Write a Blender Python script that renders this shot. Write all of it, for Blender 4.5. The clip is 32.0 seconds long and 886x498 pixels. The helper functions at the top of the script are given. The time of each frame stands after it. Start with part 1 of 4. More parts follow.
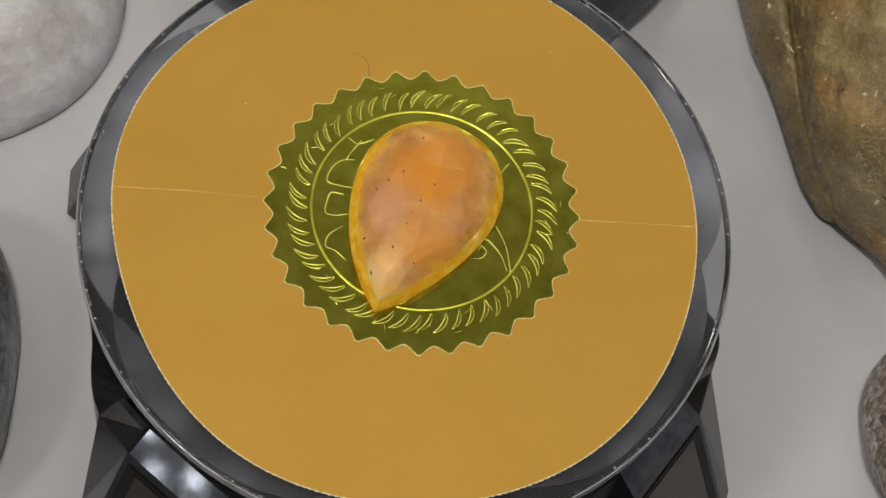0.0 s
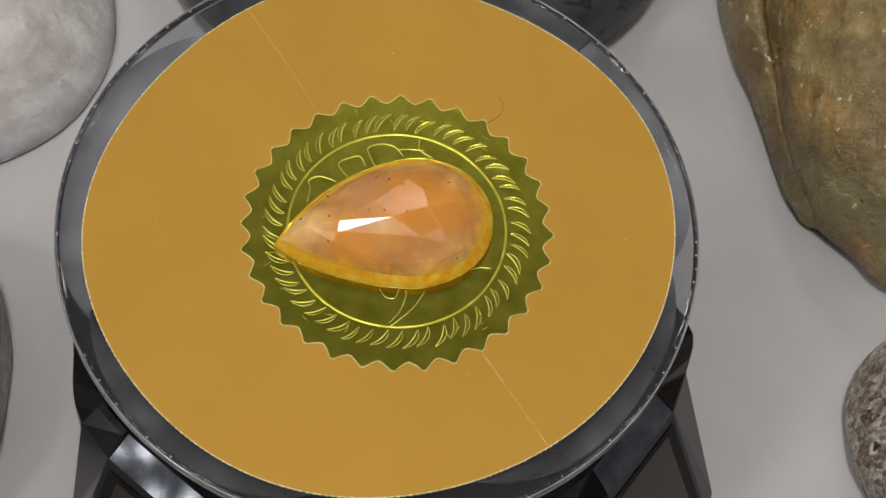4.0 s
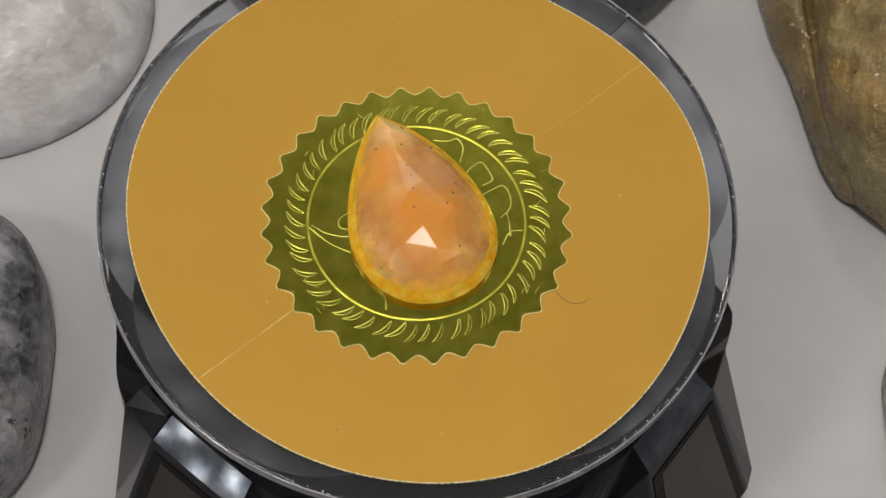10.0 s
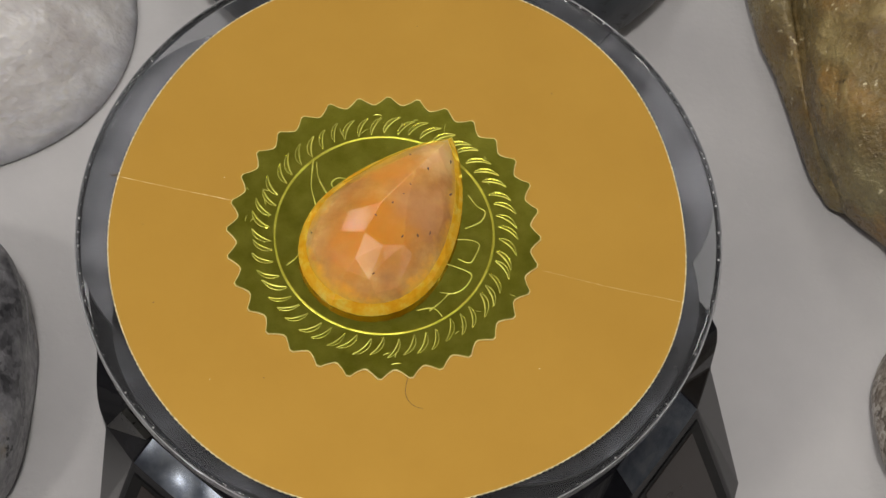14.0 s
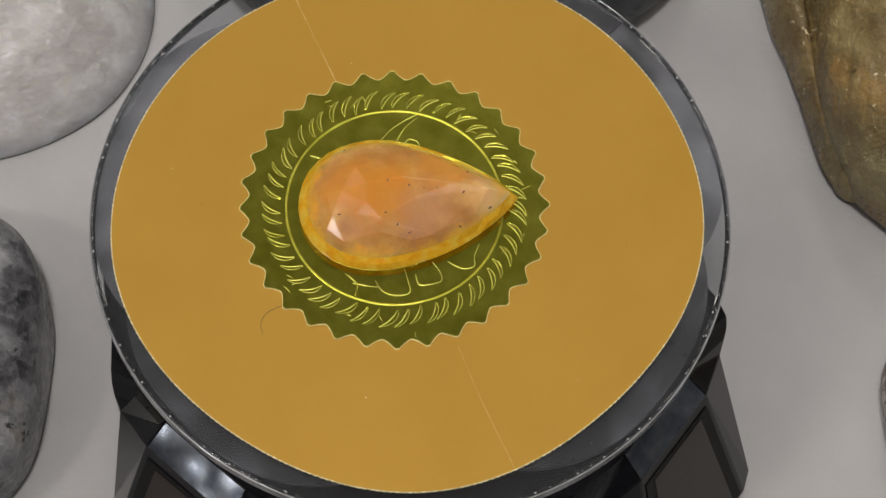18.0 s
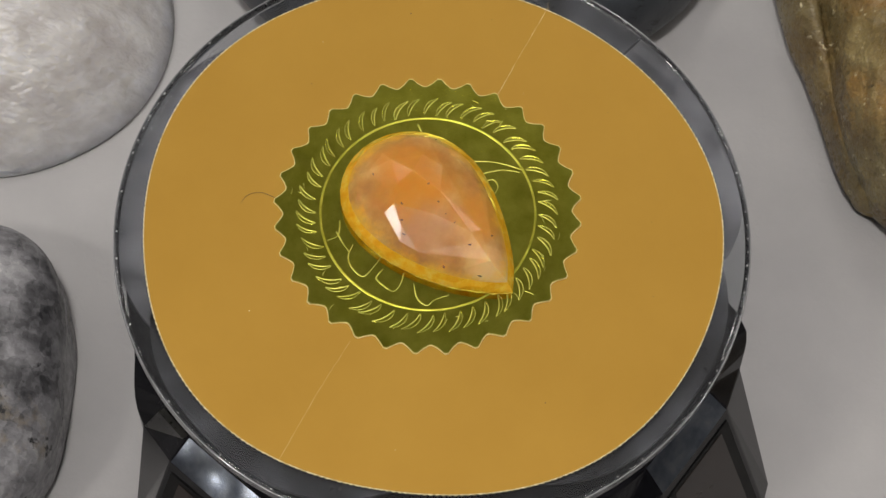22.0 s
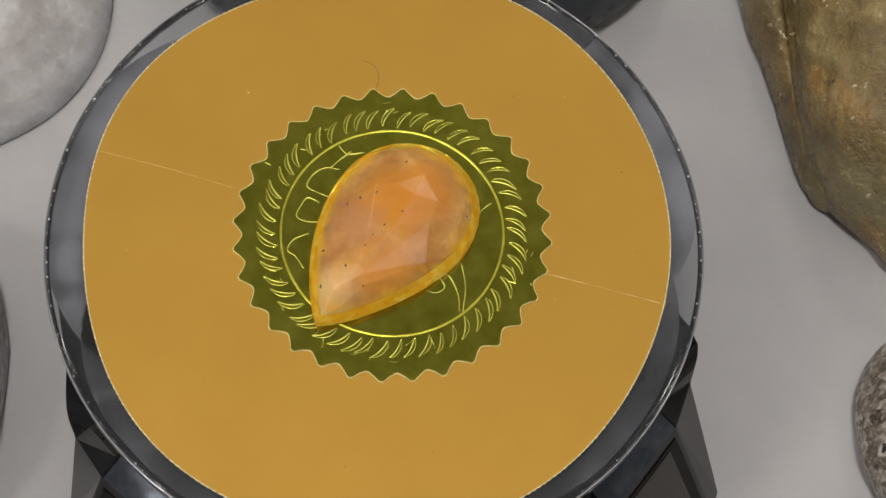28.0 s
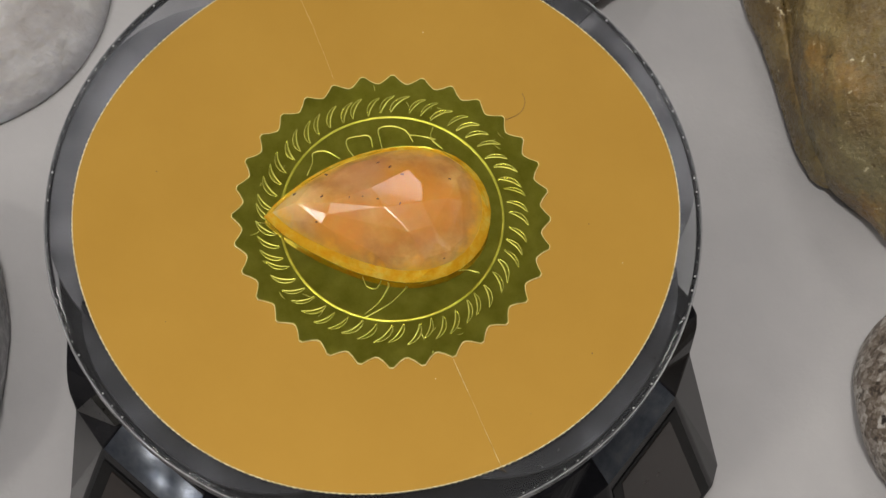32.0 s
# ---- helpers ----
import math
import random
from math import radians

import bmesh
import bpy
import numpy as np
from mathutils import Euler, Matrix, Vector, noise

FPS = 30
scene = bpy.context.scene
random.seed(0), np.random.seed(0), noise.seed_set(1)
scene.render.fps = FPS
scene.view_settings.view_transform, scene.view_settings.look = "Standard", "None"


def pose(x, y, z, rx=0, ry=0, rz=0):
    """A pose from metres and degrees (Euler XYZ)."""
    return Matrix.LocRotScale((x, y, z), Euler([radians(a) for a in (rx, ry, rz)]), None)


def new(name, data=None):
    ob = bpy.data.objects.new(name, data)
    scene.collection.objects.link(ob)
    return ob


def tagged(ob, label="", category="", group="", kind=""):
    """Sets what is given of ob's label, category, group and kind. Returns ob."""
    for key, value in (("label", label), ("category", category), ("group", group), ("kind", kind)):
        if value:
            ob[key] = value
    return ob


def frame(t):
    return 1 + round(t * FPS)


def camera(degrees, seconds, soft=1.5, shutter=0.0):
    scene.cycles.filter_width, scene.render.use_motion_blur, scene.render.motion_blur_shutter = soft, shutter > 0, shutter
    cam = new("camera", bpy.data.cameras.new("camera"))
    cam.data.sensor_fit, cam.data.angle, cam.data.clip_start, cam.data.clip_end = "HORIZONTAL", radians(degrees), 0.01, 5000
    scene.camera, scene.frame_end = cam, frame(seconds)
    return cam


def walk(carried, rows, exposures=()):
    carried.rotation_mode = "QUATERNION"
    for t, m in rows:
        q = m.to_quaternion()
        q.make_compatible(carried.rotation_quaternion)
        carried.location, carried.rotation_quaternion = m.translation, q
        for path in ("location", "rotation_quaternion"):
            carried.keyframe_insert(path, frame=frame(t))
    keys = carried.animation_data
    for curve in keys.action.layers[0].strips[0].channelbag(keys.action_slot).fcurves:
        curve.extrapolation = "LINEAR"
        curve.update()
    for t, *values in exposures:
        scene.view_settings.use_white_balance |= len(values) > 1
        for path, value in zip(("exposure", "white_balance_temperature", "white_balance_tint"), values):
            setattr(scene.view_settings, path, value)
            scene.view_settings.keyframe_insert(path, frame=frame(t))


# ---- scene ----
# Heights in metres over the white sheet; the turntable's axis is x = 0, y = 0.
TOP = 0.052      # upper face of the clear plate
MM = 0.001

from mathutils import geometry

cam = camera(23.0, 32.0, soft=1.5)
# seconds, x, y, z, turn about x, y, z
PATH = [
    (0, -0.02408, -0.15713, 0.36716, 25.682, -5.453, 0.109), (0.5, -0.02056, -0.16358, 0.36536, 26.827, -4.568, 0.063),
    (1, -0.01793, -0.16502, 0.36761, 26.583, -4.604, 0.158), (1.5, -0.01201, -0.16421, 0.36852, 26.693, -4.06, 0.166),
    (2, -0.00924, -0.16031, 0.36947, 26.198, -3.69, 0.223), (2.5, -0.01184, -0.16708, 0.36719, 26.736, -3.787, 0.06),
    (3, -0.01114, -0.16944, 0.36869, 26.818, -3.633, 0.059), (3.5, -0.00789, -0.16962, 0.37016, 27.04, -3.335, -0.005),
    (4, -0.00823, -0.1703, 0.36871, 27.661, -3.285, -0.2), (4.5, -0.00729, -0.1659, 0.37132, 26.903, -3.055, -0.138),
    (6.5, -0.0108, -0.16799, 0.37173, 26.975, -3.158, -0.206), (7, -0.01241, -0.16607, 0.37133, 26.896, -3.212, -0.29),
    (7.5, -0.01289, -0.16853, 0.37048, 26.956, -3.077, -0.314), (8, -0.00891, -0.17003, 0.37109, 27.127, -2.69, -0.177),
    (8.5, -0.00731, -0.16879, 0.37252, 27.029, -2.42, -0.031), (9, -0.01005, -0.1671, 0.37196, 26.796, -2.526, -0.084),
    (9.5, -0.00872, -0.16983, 0.37073, 27.03, -2.286, -0.07), (10, -0.0091, -0.16979, 0.37097, 26.898, -2.249, -0.206),
    (10.5, -0.00721, -0.16735, 0.37143, 26.662, -2.093, -0.246), (11, -0.00545, -0.16373, 0.3715, 26.307, -1.987, -0.285),
    (11.5, -0.0044, -0.16456, 0.37191, 26.243, -1.876, -0.346), (12, -0.00594, -0.16579, 0.37294, 26.257, -1.898, -0.357),
    (12.5, -0.00378, -0.16443, 0.37405, 26.23, -1.846, -0.319), (13, -0.00185, -0.16021, 0.37436, 25.73, -1.688, -0.174),
    (13.5, -0.00279, -0.15981, 0.37305, 25.877, -1.785, -0.284), (14, -0.00496, -0.15858, 0.37355, 25.66, -1.995, -0.296),
    (14.5, -0.00549, -0.15795, 0.37408, 25.479, -2.033, -0.207), (16.5, -0.00578, -0.15667, 0.37485, 25.353, -1.753, -0.029),
    (17, -0.00501, -0.15838, 0.37607, 25.46, -1.743, 0.028), (17.5, -0.00357, -0.16018, 0.3756, 25.575, -1.543, 0.077),
    (18, -0.00191, -0.16175, 0.37567, 25.624, -1.335, 0.124), (18.5, -0.00339, -0.1646, 0.37543, 25.938, -1.282, 0.026),
    (19, -0.00258, -0.16646, 0.37685, 26.224, -1.152, -0.068), (19.5, -0.00158, -0.16154, 0.37959, 25.921, -1.08, -0.147),
    (20, -0.0011, -0.15903, 0.37852, 25.796, -1.113, -0.211), (20.5, -0.00146, -0.16026, 0.37698, 25.908, -1.153, -0.247),
    (21, -0.00383, -0.16254, 0.37683, 25.904, -1.13, -0.204), (21.5, -0.00265, -0.16307, 0.37679, 25.963, -1.042, -0.018),
    (22, -0.00465, -0.16207, 0.37752, 25.937, -1.158, 0.086), (22.5, -0.00441, -0.15992, 0.37733, 25.748, -1.281, 0.152),
    (23, -0.00277, -0.1536, 0.37898, 25.124, -1.485, 0.258), (23.5, -0.00042, -0.15368, 0.37698, 25.093, -1.548, 0.298),
    (24, -0.00061, -0.151, 0.37878, 24.655, -1.708, 0.296), (24.5, -0.00184, -0.14872, 0.37815, 24.393, -1.601, 0.241),
    (25, -0.00049, -0.14625, 0.37709, 24.245, -1.729, 0.128), (25.5, 0.00052, -0.14098, 0.37612, 23.604, -1.913, 0.116),
    (27.5, -0.00162, -0.13685, 0.3743, 22.672, -2.198, 0.37), (28, -0.00172, -0.13624, 0.37594, 22.598, -2.344, 0.281),
    (28.5, -0.0043, -0.14126, 0.37606, 22.795, -2.248, 0.419), (29, -0.00272, -0.14173, 0.37773, 22.91, -2.334, 0.354),
    (29.5, -0.00074, -0.14568, 0.37579, 23.023, -2.224, 0.402), (30, -0.00122, -0.14506, 0.37634, 23.099, -2.209, 0.393),
    (30.5, -0.00313, -0.14058, 0.37533, 22.852, -2.547, 0.159), (31, -0.00423, -0.14061, 0.37463, 22.719, -2.548, 0.068),
    (31.5, -0.00534, -0.1409, 0.37426, 22.641, -2.65, -0.029), (32, -0.00111, -0.1438, 0.37393, 23.078, -2.191, 0.075),
]
walk(cam, [(r[0], pose(*r[1:])) for r in PATH], [(0, -0.70), (3, -0.71), (7, -0.71), (8, -0.69), (10, -0.63), (12, -0.67), (13, -0.79), (14, -0.69), (17, -0.70), (19, -0.83), (20, -0.77), (21, -0.65), (22, -0.76), (23, -0.67), (28, -0.72), (32, -0.73)])

# seconds and the turn of the plate in degrees
SPIN = [
    (0, 0), (0.5, -6.97), (1, -13.95), (1.5, -20.89), (2, -27.8), (2.5, -34.95), (3, -42.18), (3.5, -49.4),
    (4, -56.52), (4.5, -63.49), (6.5, -91.35), (7, -98.31), (7.5, -105.19), (8, -111.99), (8.5, -118.7), (9, -125.4),
    (9.5, -132.26), (10, -139.06), (10.5, -145.76), (11, -152.33), (11.5, -158.82), (12, -165.28), (12.5, -171.83), (13, -178.49),
    (13.5, -185.07), (14, -191.69), (14.5, -198.36), (16.5, -225.47), (17, -232.13), (17.5, -238.67), (18, -245.11), (18.5, -251.48),
    (19, -257.78), (19.5, -264.16), (20, -270.55), (20.5, -276.89), (21, -283.2), (21.5, -289.57), (22, -296), (22.5, -302.49),
    (23, -308.92), (23.5, -315.13), (24, -321.27), (24.5, -327.46), (25, -333.78), (25.5, -340.26), (27.5, -367.04), (28, -373.6),
    (28.5, -380.16), (29, -386.71), (29.5, -393.23), (30, -399.77), (30.5, -406.34), (31, -412.91), (31.5, -419.54), (32, -426.26),
]

# ---- light ----
world = bpy.data.worlds.new("hall_air")
world.use_nodes = True
world.node_tree.nodes["Background"].inputs[0].default_value = (0.75, 0.8, 0.9, 1)
world.node_tree.nodes["Background"].inputs[1].default_value = 0.03
scene.world = world

CEIL = 2.3       # ceiling over the sheet
FLOOR = -0.75
# x, y, width, length, turn, watts
LAMPS = [(-0.12, -0.34, 0.22, 0.22, 0, 37), (-1.7, -0.9, 0.4, 0.4, 0, 36), (1.6, -0.7, 0.3, 0.3, 0, 3), (-1.5, 2.2, 0.4, 0.4, 0, 13), (1.6, 2.0, 0.3, 0.3, 0, 7),
         # the second lamp here is added to brighten the east wall
         (0.2, 2.1, 0.4, 0.4, 0, 21), (5.9, -1.2, 0.5, 0.5, 0, 13)]
# small downlights over the hall
LAMPS += [(x, y, 0.18, 0.18, 0, 2.2) for x, y in ((-2.3, 0.3), (-1.1, 0.2), (1.1, 0.3), (2.3, 0.1), (-2.2, 1.5), (-1.0, 1.6), (1.0, 1.5), (2.2, 1.6), (-0.7, 2.9), (0.8, 3.0), (-0.9, -1.1), (0.6, -1.2), (0.9, -0.45), (-0.75, -0.35), (2.2, 2.9), (-2.4, 3.0))]
# a bank of long lamps far off, seen in the silvery bevels: distance, offset across
for away, across in ((5.9, -0.55), (5.9, 0.35), (7.2, -0.1), (7.2, 0.75), (7.2, -0.95), (8.4, 0.3)):
    LAMPS.append((-0.034 - 0.84 * away + 0.54 * across, -0.04 - 0.54 * away - 0.84 * across, 0.6, 0.2, 32.7, 3.0))


# ---- materials ----
def nodes_of(name):
    m = bpy.data.materials.new(name)
    m.use_nodes = True
    n = m.node_tree.nodes
    return m, n, m.node_tree.links, n["Principled BSDF"]


def ramp(n, stops):
    r = n.new("ShaderNodeValToRGB")
    e = r.color_ramp.elements
    while len(e) < len(stops):
        e.new(0.5)
    for el, (p, c) in zip(e, stops):
        el.position, el.color = p, (*c, 1)
    return r


def tex(n, l, kind, scale, coord, **kw):
    t = n.new("ShaderNodeTex" + kind)
    t.inputs["Scale"].default_value = scale
    for k, v in kw.items():
        t.inputs[k].default_value = v
    l.new(coord, t.inputs["Vector"])
    return t


def bump(n, l, bs, height, strength, dist, chain=None):
    b = n.new("ShaderNodeBump")
    b.inputs["Strength"].default_value, b.inputs["Distance"].default_value = strength, dist
    l.new(height, b.inputs["Height"])
    if chain:
        l.new(chain.outputs[0], b.inputs["Normal"])
    l.new(b.outputs[0], bs.inputs["Normal"])
    return b


def mottled(name, stops, scale, rough=(0.4, 0.6), metal=0.0, grain=0.0, grain_scale=4000, detail=6, **extra):
    """A surface with two scales of mottling and a fine relief; scales per metre."""
    m, n, l, bs = nodes_of(name)
    co = n.new("ShaderNodeTexCoord").outputs["Object"]
    a = tex(n, l, "Noise", scale, co, Detail=detail, Roughness=0.6)
    r = ramp(n, stops)
    l.new(a.outputs["Fac"], r.inputs[0])
    l.new(r.outputs[0], bs.inputs["Base Color"])
    b = tex(n, l, "Noise", grain_scale, co, Detail=3)
    mr = n.new("ShaderNodeMapRange")
    mr.inputs["To Min"].default_value, mr.inputs["To Max"].default_value = rough
    l.new(b.outputs["Fac"], mr.inputs["Value"])
    l.new(mr.outputs[0], bs.inputs["Roughness"])
    bs.inputs["Metallic"].default_value = metal
    if grain:
        bump(n, l, bs, b.outputs["Fac"], 1.0, grain)
    for k, v in extra.items():
        bs.inputs[k.replace("_", " ")].default_value = v
    return m


sheet_mat = mottled("white_sheet", [(0.3, (0.355, 0.349, 0.356)), (0.7, (0.452, 0.442, 0.446))], 16, (0.75, 0.95), grain=0.00012, grain_scale=900)
wall_mat = mottled("wall_paint", [(0.3, (0.56, 0.56, 0.57)), (0.7, (0.62, 0.62, 0.63))], 1.5, (0.7, 0.9))
ceil_mat = mottled("ceiling_paint", [(0.3, (0.77, 0.77, 0.77)), (0.7, (0.82, 0.82, 0.82))], 1.5, (0.7, 0.9))
floor_mat = mottled("floor_paint", [(0.3, (0.34, 0.33, 0.32)), (0.7, (0.42, 0.41, 0.40))], 3, (0.3, 0.5))
black_mat = mottled("black_plastic", [(0.35, (0.004, 0.004, 0.005)), (0.65, (0.009, 0.009, 0.011))], 150, (0.12, 0.28), grain_scale=1500, Specular_IOR_Level=0.5, IOR=1.22)
# black plastic made lighter to paint one facet's reflection of the ceiling
facet_sheen_mat = mottled("facet_sheen", [(0.35, (0.010, 0.010, 0.0095)), (0.65, (0.030, 0.029, 0.026))], 180, (0.2, 0.4), grain_scale=1500)
chrome_mat = mottled("silvered_bevel", [(0.35, (0.24, 0.275, 0.345)), (0.65, (0.46, 0.50, 0.56))], 260, (0.05, 0.16), metal=0.95, grain=0.000004, grain_scale=420)
solar_mat = mottled("solar_cell", [(0.35, (0.012, 0.0075, 0.006)), (0.65, (0.026, 0.017, 0.013))], 90, (0.15, 0.35), grain_scale=120, Specular_IOR_Level=0.18)
groove_mat = mottled("groove_black", [(0.3, (0.004, 0.004, 0.004)), (0.7, (0.008, 0.008, 0.008))], 200, (0.4, 0.6), Specular_IOR_Level=0.1)
paper_mat = mottled("gold_paper", [(0.3, (0.440, 0.243, 0.029)), (0.7, (0.472, 0.266, 0.035))], 60, (0.46, 0.58), metal=0.55, grain=0.000006, grain_scale=6000)
paper_edge_mat = mottled("paper_cut_edge", [(0.35, (0.44, 0.34, 0.14)), (0.62, (0.85, 0.78, 0.5))], 1400, (0.6, 0.8))
foil_mat = mottled("gold_foil", [(0.3, (0.49, 0.465, 0.042)), (0.7, (0.74, 0.70, 0.095))], 260, (0.10, 0.24), metal=1.0, grain=0.00004, grain_scale=420)
relief_mat = mottled("foil_relief", [(0.3, (0.70, 0.68, 0.12)), (0.7, (0.90, 0.87, 0.22))], 900, (0.32, 0.55), metal=1.0, grain=0.00003, grain_scale=2500)
leaf_mat = mottled("pressed_foil", [(0.3, (0.52, 0.49, 0.05)), (0.7, (0.78, 0.74, 0.12))], 300, (0.28, 0.46), metal=1.0, grain=0.00003, grain_scale=700)
foil_edge_mat = mottled("foil_cut_edge", [(0.3, (0.74, 0.65, 0.20)), (0.7, (0.96, 0.89, 0.44))], 900, (0.3, 0.5), metal=0.1)
crease_mat = mottled("crease_paper", [(0.35, (0.50, 0.33, 0.09)), (0.65, (0.86, 0.70, 0.38))], 700, (0.35, 0.5), metal=0.35)
fibre_mat = mottled("dark_fibre", [(0.3, (0.05, 0.035, 0.02)), (0.7, (0.08, 0.06, 0.03))], 500, (0.5, 0.7))
lamp_case_mat = mottled("lamp_case", [(0.3, (0.5, 0.5, 0.5)), (0.7, (0.55, 0.55, 0.55))], 10, (0.4, 0.6))

clear_mat, _n, _l, _b = nodes_of("clear_acrylic")
_b.inputs["Base Color"].default_value = (0.64, 0.655, 0.685, 1)
_b.inputs["Transmission Weight"].default_value = 0.985
_b.inputs["Roughness"].default_value = 0.0
_b.inputs["IOR"].default_value = 1.49


# dark tone that paints the line refracted in the clear lip
rim_mat = mottled("painted_lip_line", [(0.35, (0.04, 0.04, 0.045)), (0.65, (0.26, 0.26, 0.275))], 420, (0.05, 0.2), metal=0.4, grain=0.00002, grain_scale=700)
# dark and hazy tones for the strips added under the plate
dark_strip_mat = mottled("smoky_slate", [(0.38, (0.008, 0.0082, 0.0092)), (0.5, (0.021, 0.0215, 0.024)), (0.64, (0.075, 0.077, 0.083))], 110, (0.2, 0.4), grain_scale=900, Specular_IOR_Level=0.4)
haze_strip_mat = mottled("hazy_grey", [(0.36, (0.018, 0.018, 0.021)), (0.48, (0.065, 0.065, 0.070)), (0.64, (0.19, 0.19, 0.20))], 70, (0.2, 0.4), grain_scale=900, Specular_IOR_Level=0.4)
# pale colour that paints the lip's glints onto its small beads
glint_bead_mat = mottled("painted_glint", [(0.3, (0.55, 0.55, 0.56)), (0.7, (0.8, 0.8, 0.8))], 300, (0.05, 0.15))
arris_mat, _n, _l, _b = nodes_of("polished_arris")
_b.inputs["Base Color"].default_value = (0.62, 0.63, 0.65, 1)
_b.inputs["Metallic"].default_value = 0.6
_b.inputs["Roughness"].default_value = 0.12


def gem_material():
    """Milky peach quartz with orange hearts, a pale tip and lilac-grey clouds."""
    m, n, l, bs = nodes_of("peach_quartz")
    co = n.new("ShaderNodeTexCoord").outputs["Object"]
    warp = tex(n, l, "Noise", 190, co, Detail=5, Roughness=0.6)
    shift = n.new("ShaderNodeVectorMath")
    shift.operation = "MULTIPLY_ADD"
    l.new(warp.outputs["Color"], shift.inputs[0])
    shift.inputs[1].default_value = (0.007,) * 3
    l.new(co, shift.inputs[2])
    clouds = tex(n, l, "Noise", 150, co, Detail=6, Roughness=0.62)
    r = ramp(n, [(0.30, (0.43, 0.195, 0.060)), (0.44, (0.54, 0.262, 0.074)), (0.56, (0.64, 0.345, 0.104)), (0.70, (0.80, 0.49, 0.175))])
    l.new(clouds.outputs["Fac"], r.inputs[0])
    colour = r.outputs[0]
    # centre and reach (mm) of each heart, its colour and weight
    for (x, y), reach, tint, weight in (((3.0, 4.4), 9.5, (0.66, 0.265, 0.024), 0.9), ((6.0, 10.0), 6.0, (0.72, 0.30, 0.045), 0.6), ((3.2, -7.5), 7.5, (0.76, 0.33, 0.05), 0.7), ((-3.0, -1.0), 7.0, (0.58, 0.29, 0.145), 0.5), ((-6.0, -14.5), 8.5, (0.92, 0.60, 0.27), 0.9)):
        d = n.new("ShaderNodeVectorMath")
        d.operation = "DISTANCE"
        l.new(shift.outputs[0], d.inputs[0])
        d.inputs[1].default_value = (x * MM + 0.0035, y * MM + 0.0035, TOP + 0.009)
        mr = n.new("ShaderNodeMapRange")
        mr.interpolation_type = "SMOOTHSTEP"
        for k, v in (("From Min", reach * MM), ("From Max", reach * 0.25 * MM), ("To Min", 0.0), ("To Max", weight)):
            mr.inputs[k].default_value = v
        l.new(d.outputs["Value"], mr.inputs["Value"])
        mix = n.new("ShaderNodeMix")
        mix.data_type = "RGBA"
        l.new(mr.outputs[0], mix.inputs["Factor"])
        l.new(colour, mix.inputs["A"])
        mix.inputs["B"].default_value = (*tint, 1)
        colour = mix.outputs["Result"]
    # the foot of the crown takes the foil's yellow glow, painted by height
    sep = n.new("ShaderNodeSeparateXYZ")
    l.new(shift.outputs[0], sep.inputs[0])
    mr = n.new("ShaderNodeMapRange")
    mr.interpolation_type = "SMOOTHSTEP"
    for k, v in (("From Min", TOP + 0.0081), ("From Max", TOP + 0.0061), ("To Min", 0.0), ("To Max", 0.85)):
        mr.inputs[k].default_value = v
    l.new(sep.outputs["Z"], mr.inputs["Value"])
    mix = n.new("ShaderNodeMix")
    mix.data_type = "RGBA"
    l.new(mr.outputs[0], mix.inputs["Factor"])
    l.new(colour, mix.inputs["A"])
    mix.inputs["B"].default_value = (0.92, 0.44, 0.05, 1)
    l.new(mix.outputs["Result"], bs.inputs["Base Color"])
    bs.inputs["Subsurface Weight"].default_value = 0.7
    bs.inputs["Subsurface Radius"].default_value = (1.0, 0.55, 0.22)
    bs.inputs["Subsurface Scale"].default_value = 0.0022
    bs.inputs["Roughness"].default_value = 0.20
    bs.inputs["IOR"].default_value = 1.50
    fine = tex(n, l, "Noise", 900, co, Detail=3)
    bump(n, l, bs, fine.outputs["Fac"], 0.3, 0.00002)
    return m


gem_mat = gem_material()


def foil_glow(name, stops):
    """Clear stone with the gold foil's glow painted into its colour, and fine flaws."""
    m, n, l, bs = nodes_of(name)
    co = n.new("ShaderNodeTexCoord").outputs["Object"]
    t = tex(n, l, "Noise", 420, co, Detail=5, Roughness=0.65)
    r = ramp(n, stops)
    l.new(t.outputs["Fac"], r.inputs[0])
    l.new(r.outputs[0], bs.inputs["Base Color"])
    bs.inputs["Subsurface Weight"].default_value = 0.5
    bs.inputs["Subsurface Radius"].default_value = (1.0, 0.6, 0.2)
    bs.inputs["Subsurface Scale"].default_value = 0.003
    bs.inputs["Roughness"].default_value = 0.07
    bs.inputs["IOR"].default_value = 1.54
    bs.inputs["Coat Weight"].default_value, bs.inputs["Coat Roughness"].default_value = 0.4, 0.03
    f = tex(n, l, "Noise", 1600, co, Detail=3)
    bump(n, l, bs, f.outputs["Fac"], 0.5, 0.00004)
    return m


girdle_mat = foil_glow("foil_glow_girdle", [(0.32, (0.86, 0.34, 0.008)), (0.66, (1.0, 0.52, 0.03))])
bezel_mat = foil_glow("pale_foil_glow_bezel", [(0.32, (0.90, 0.36, 0.010)), (0.50, (0.97, 0.46, 0.025)), (0.68, (1.0, 0.62, 0.10))])
spot_mat = mottled("dark_inclusion", [(0.3, (0.07, 0.028, 0.014)), (0.7, (0.17, 0.07, 0.03))], 900, (0.4, 0.6))


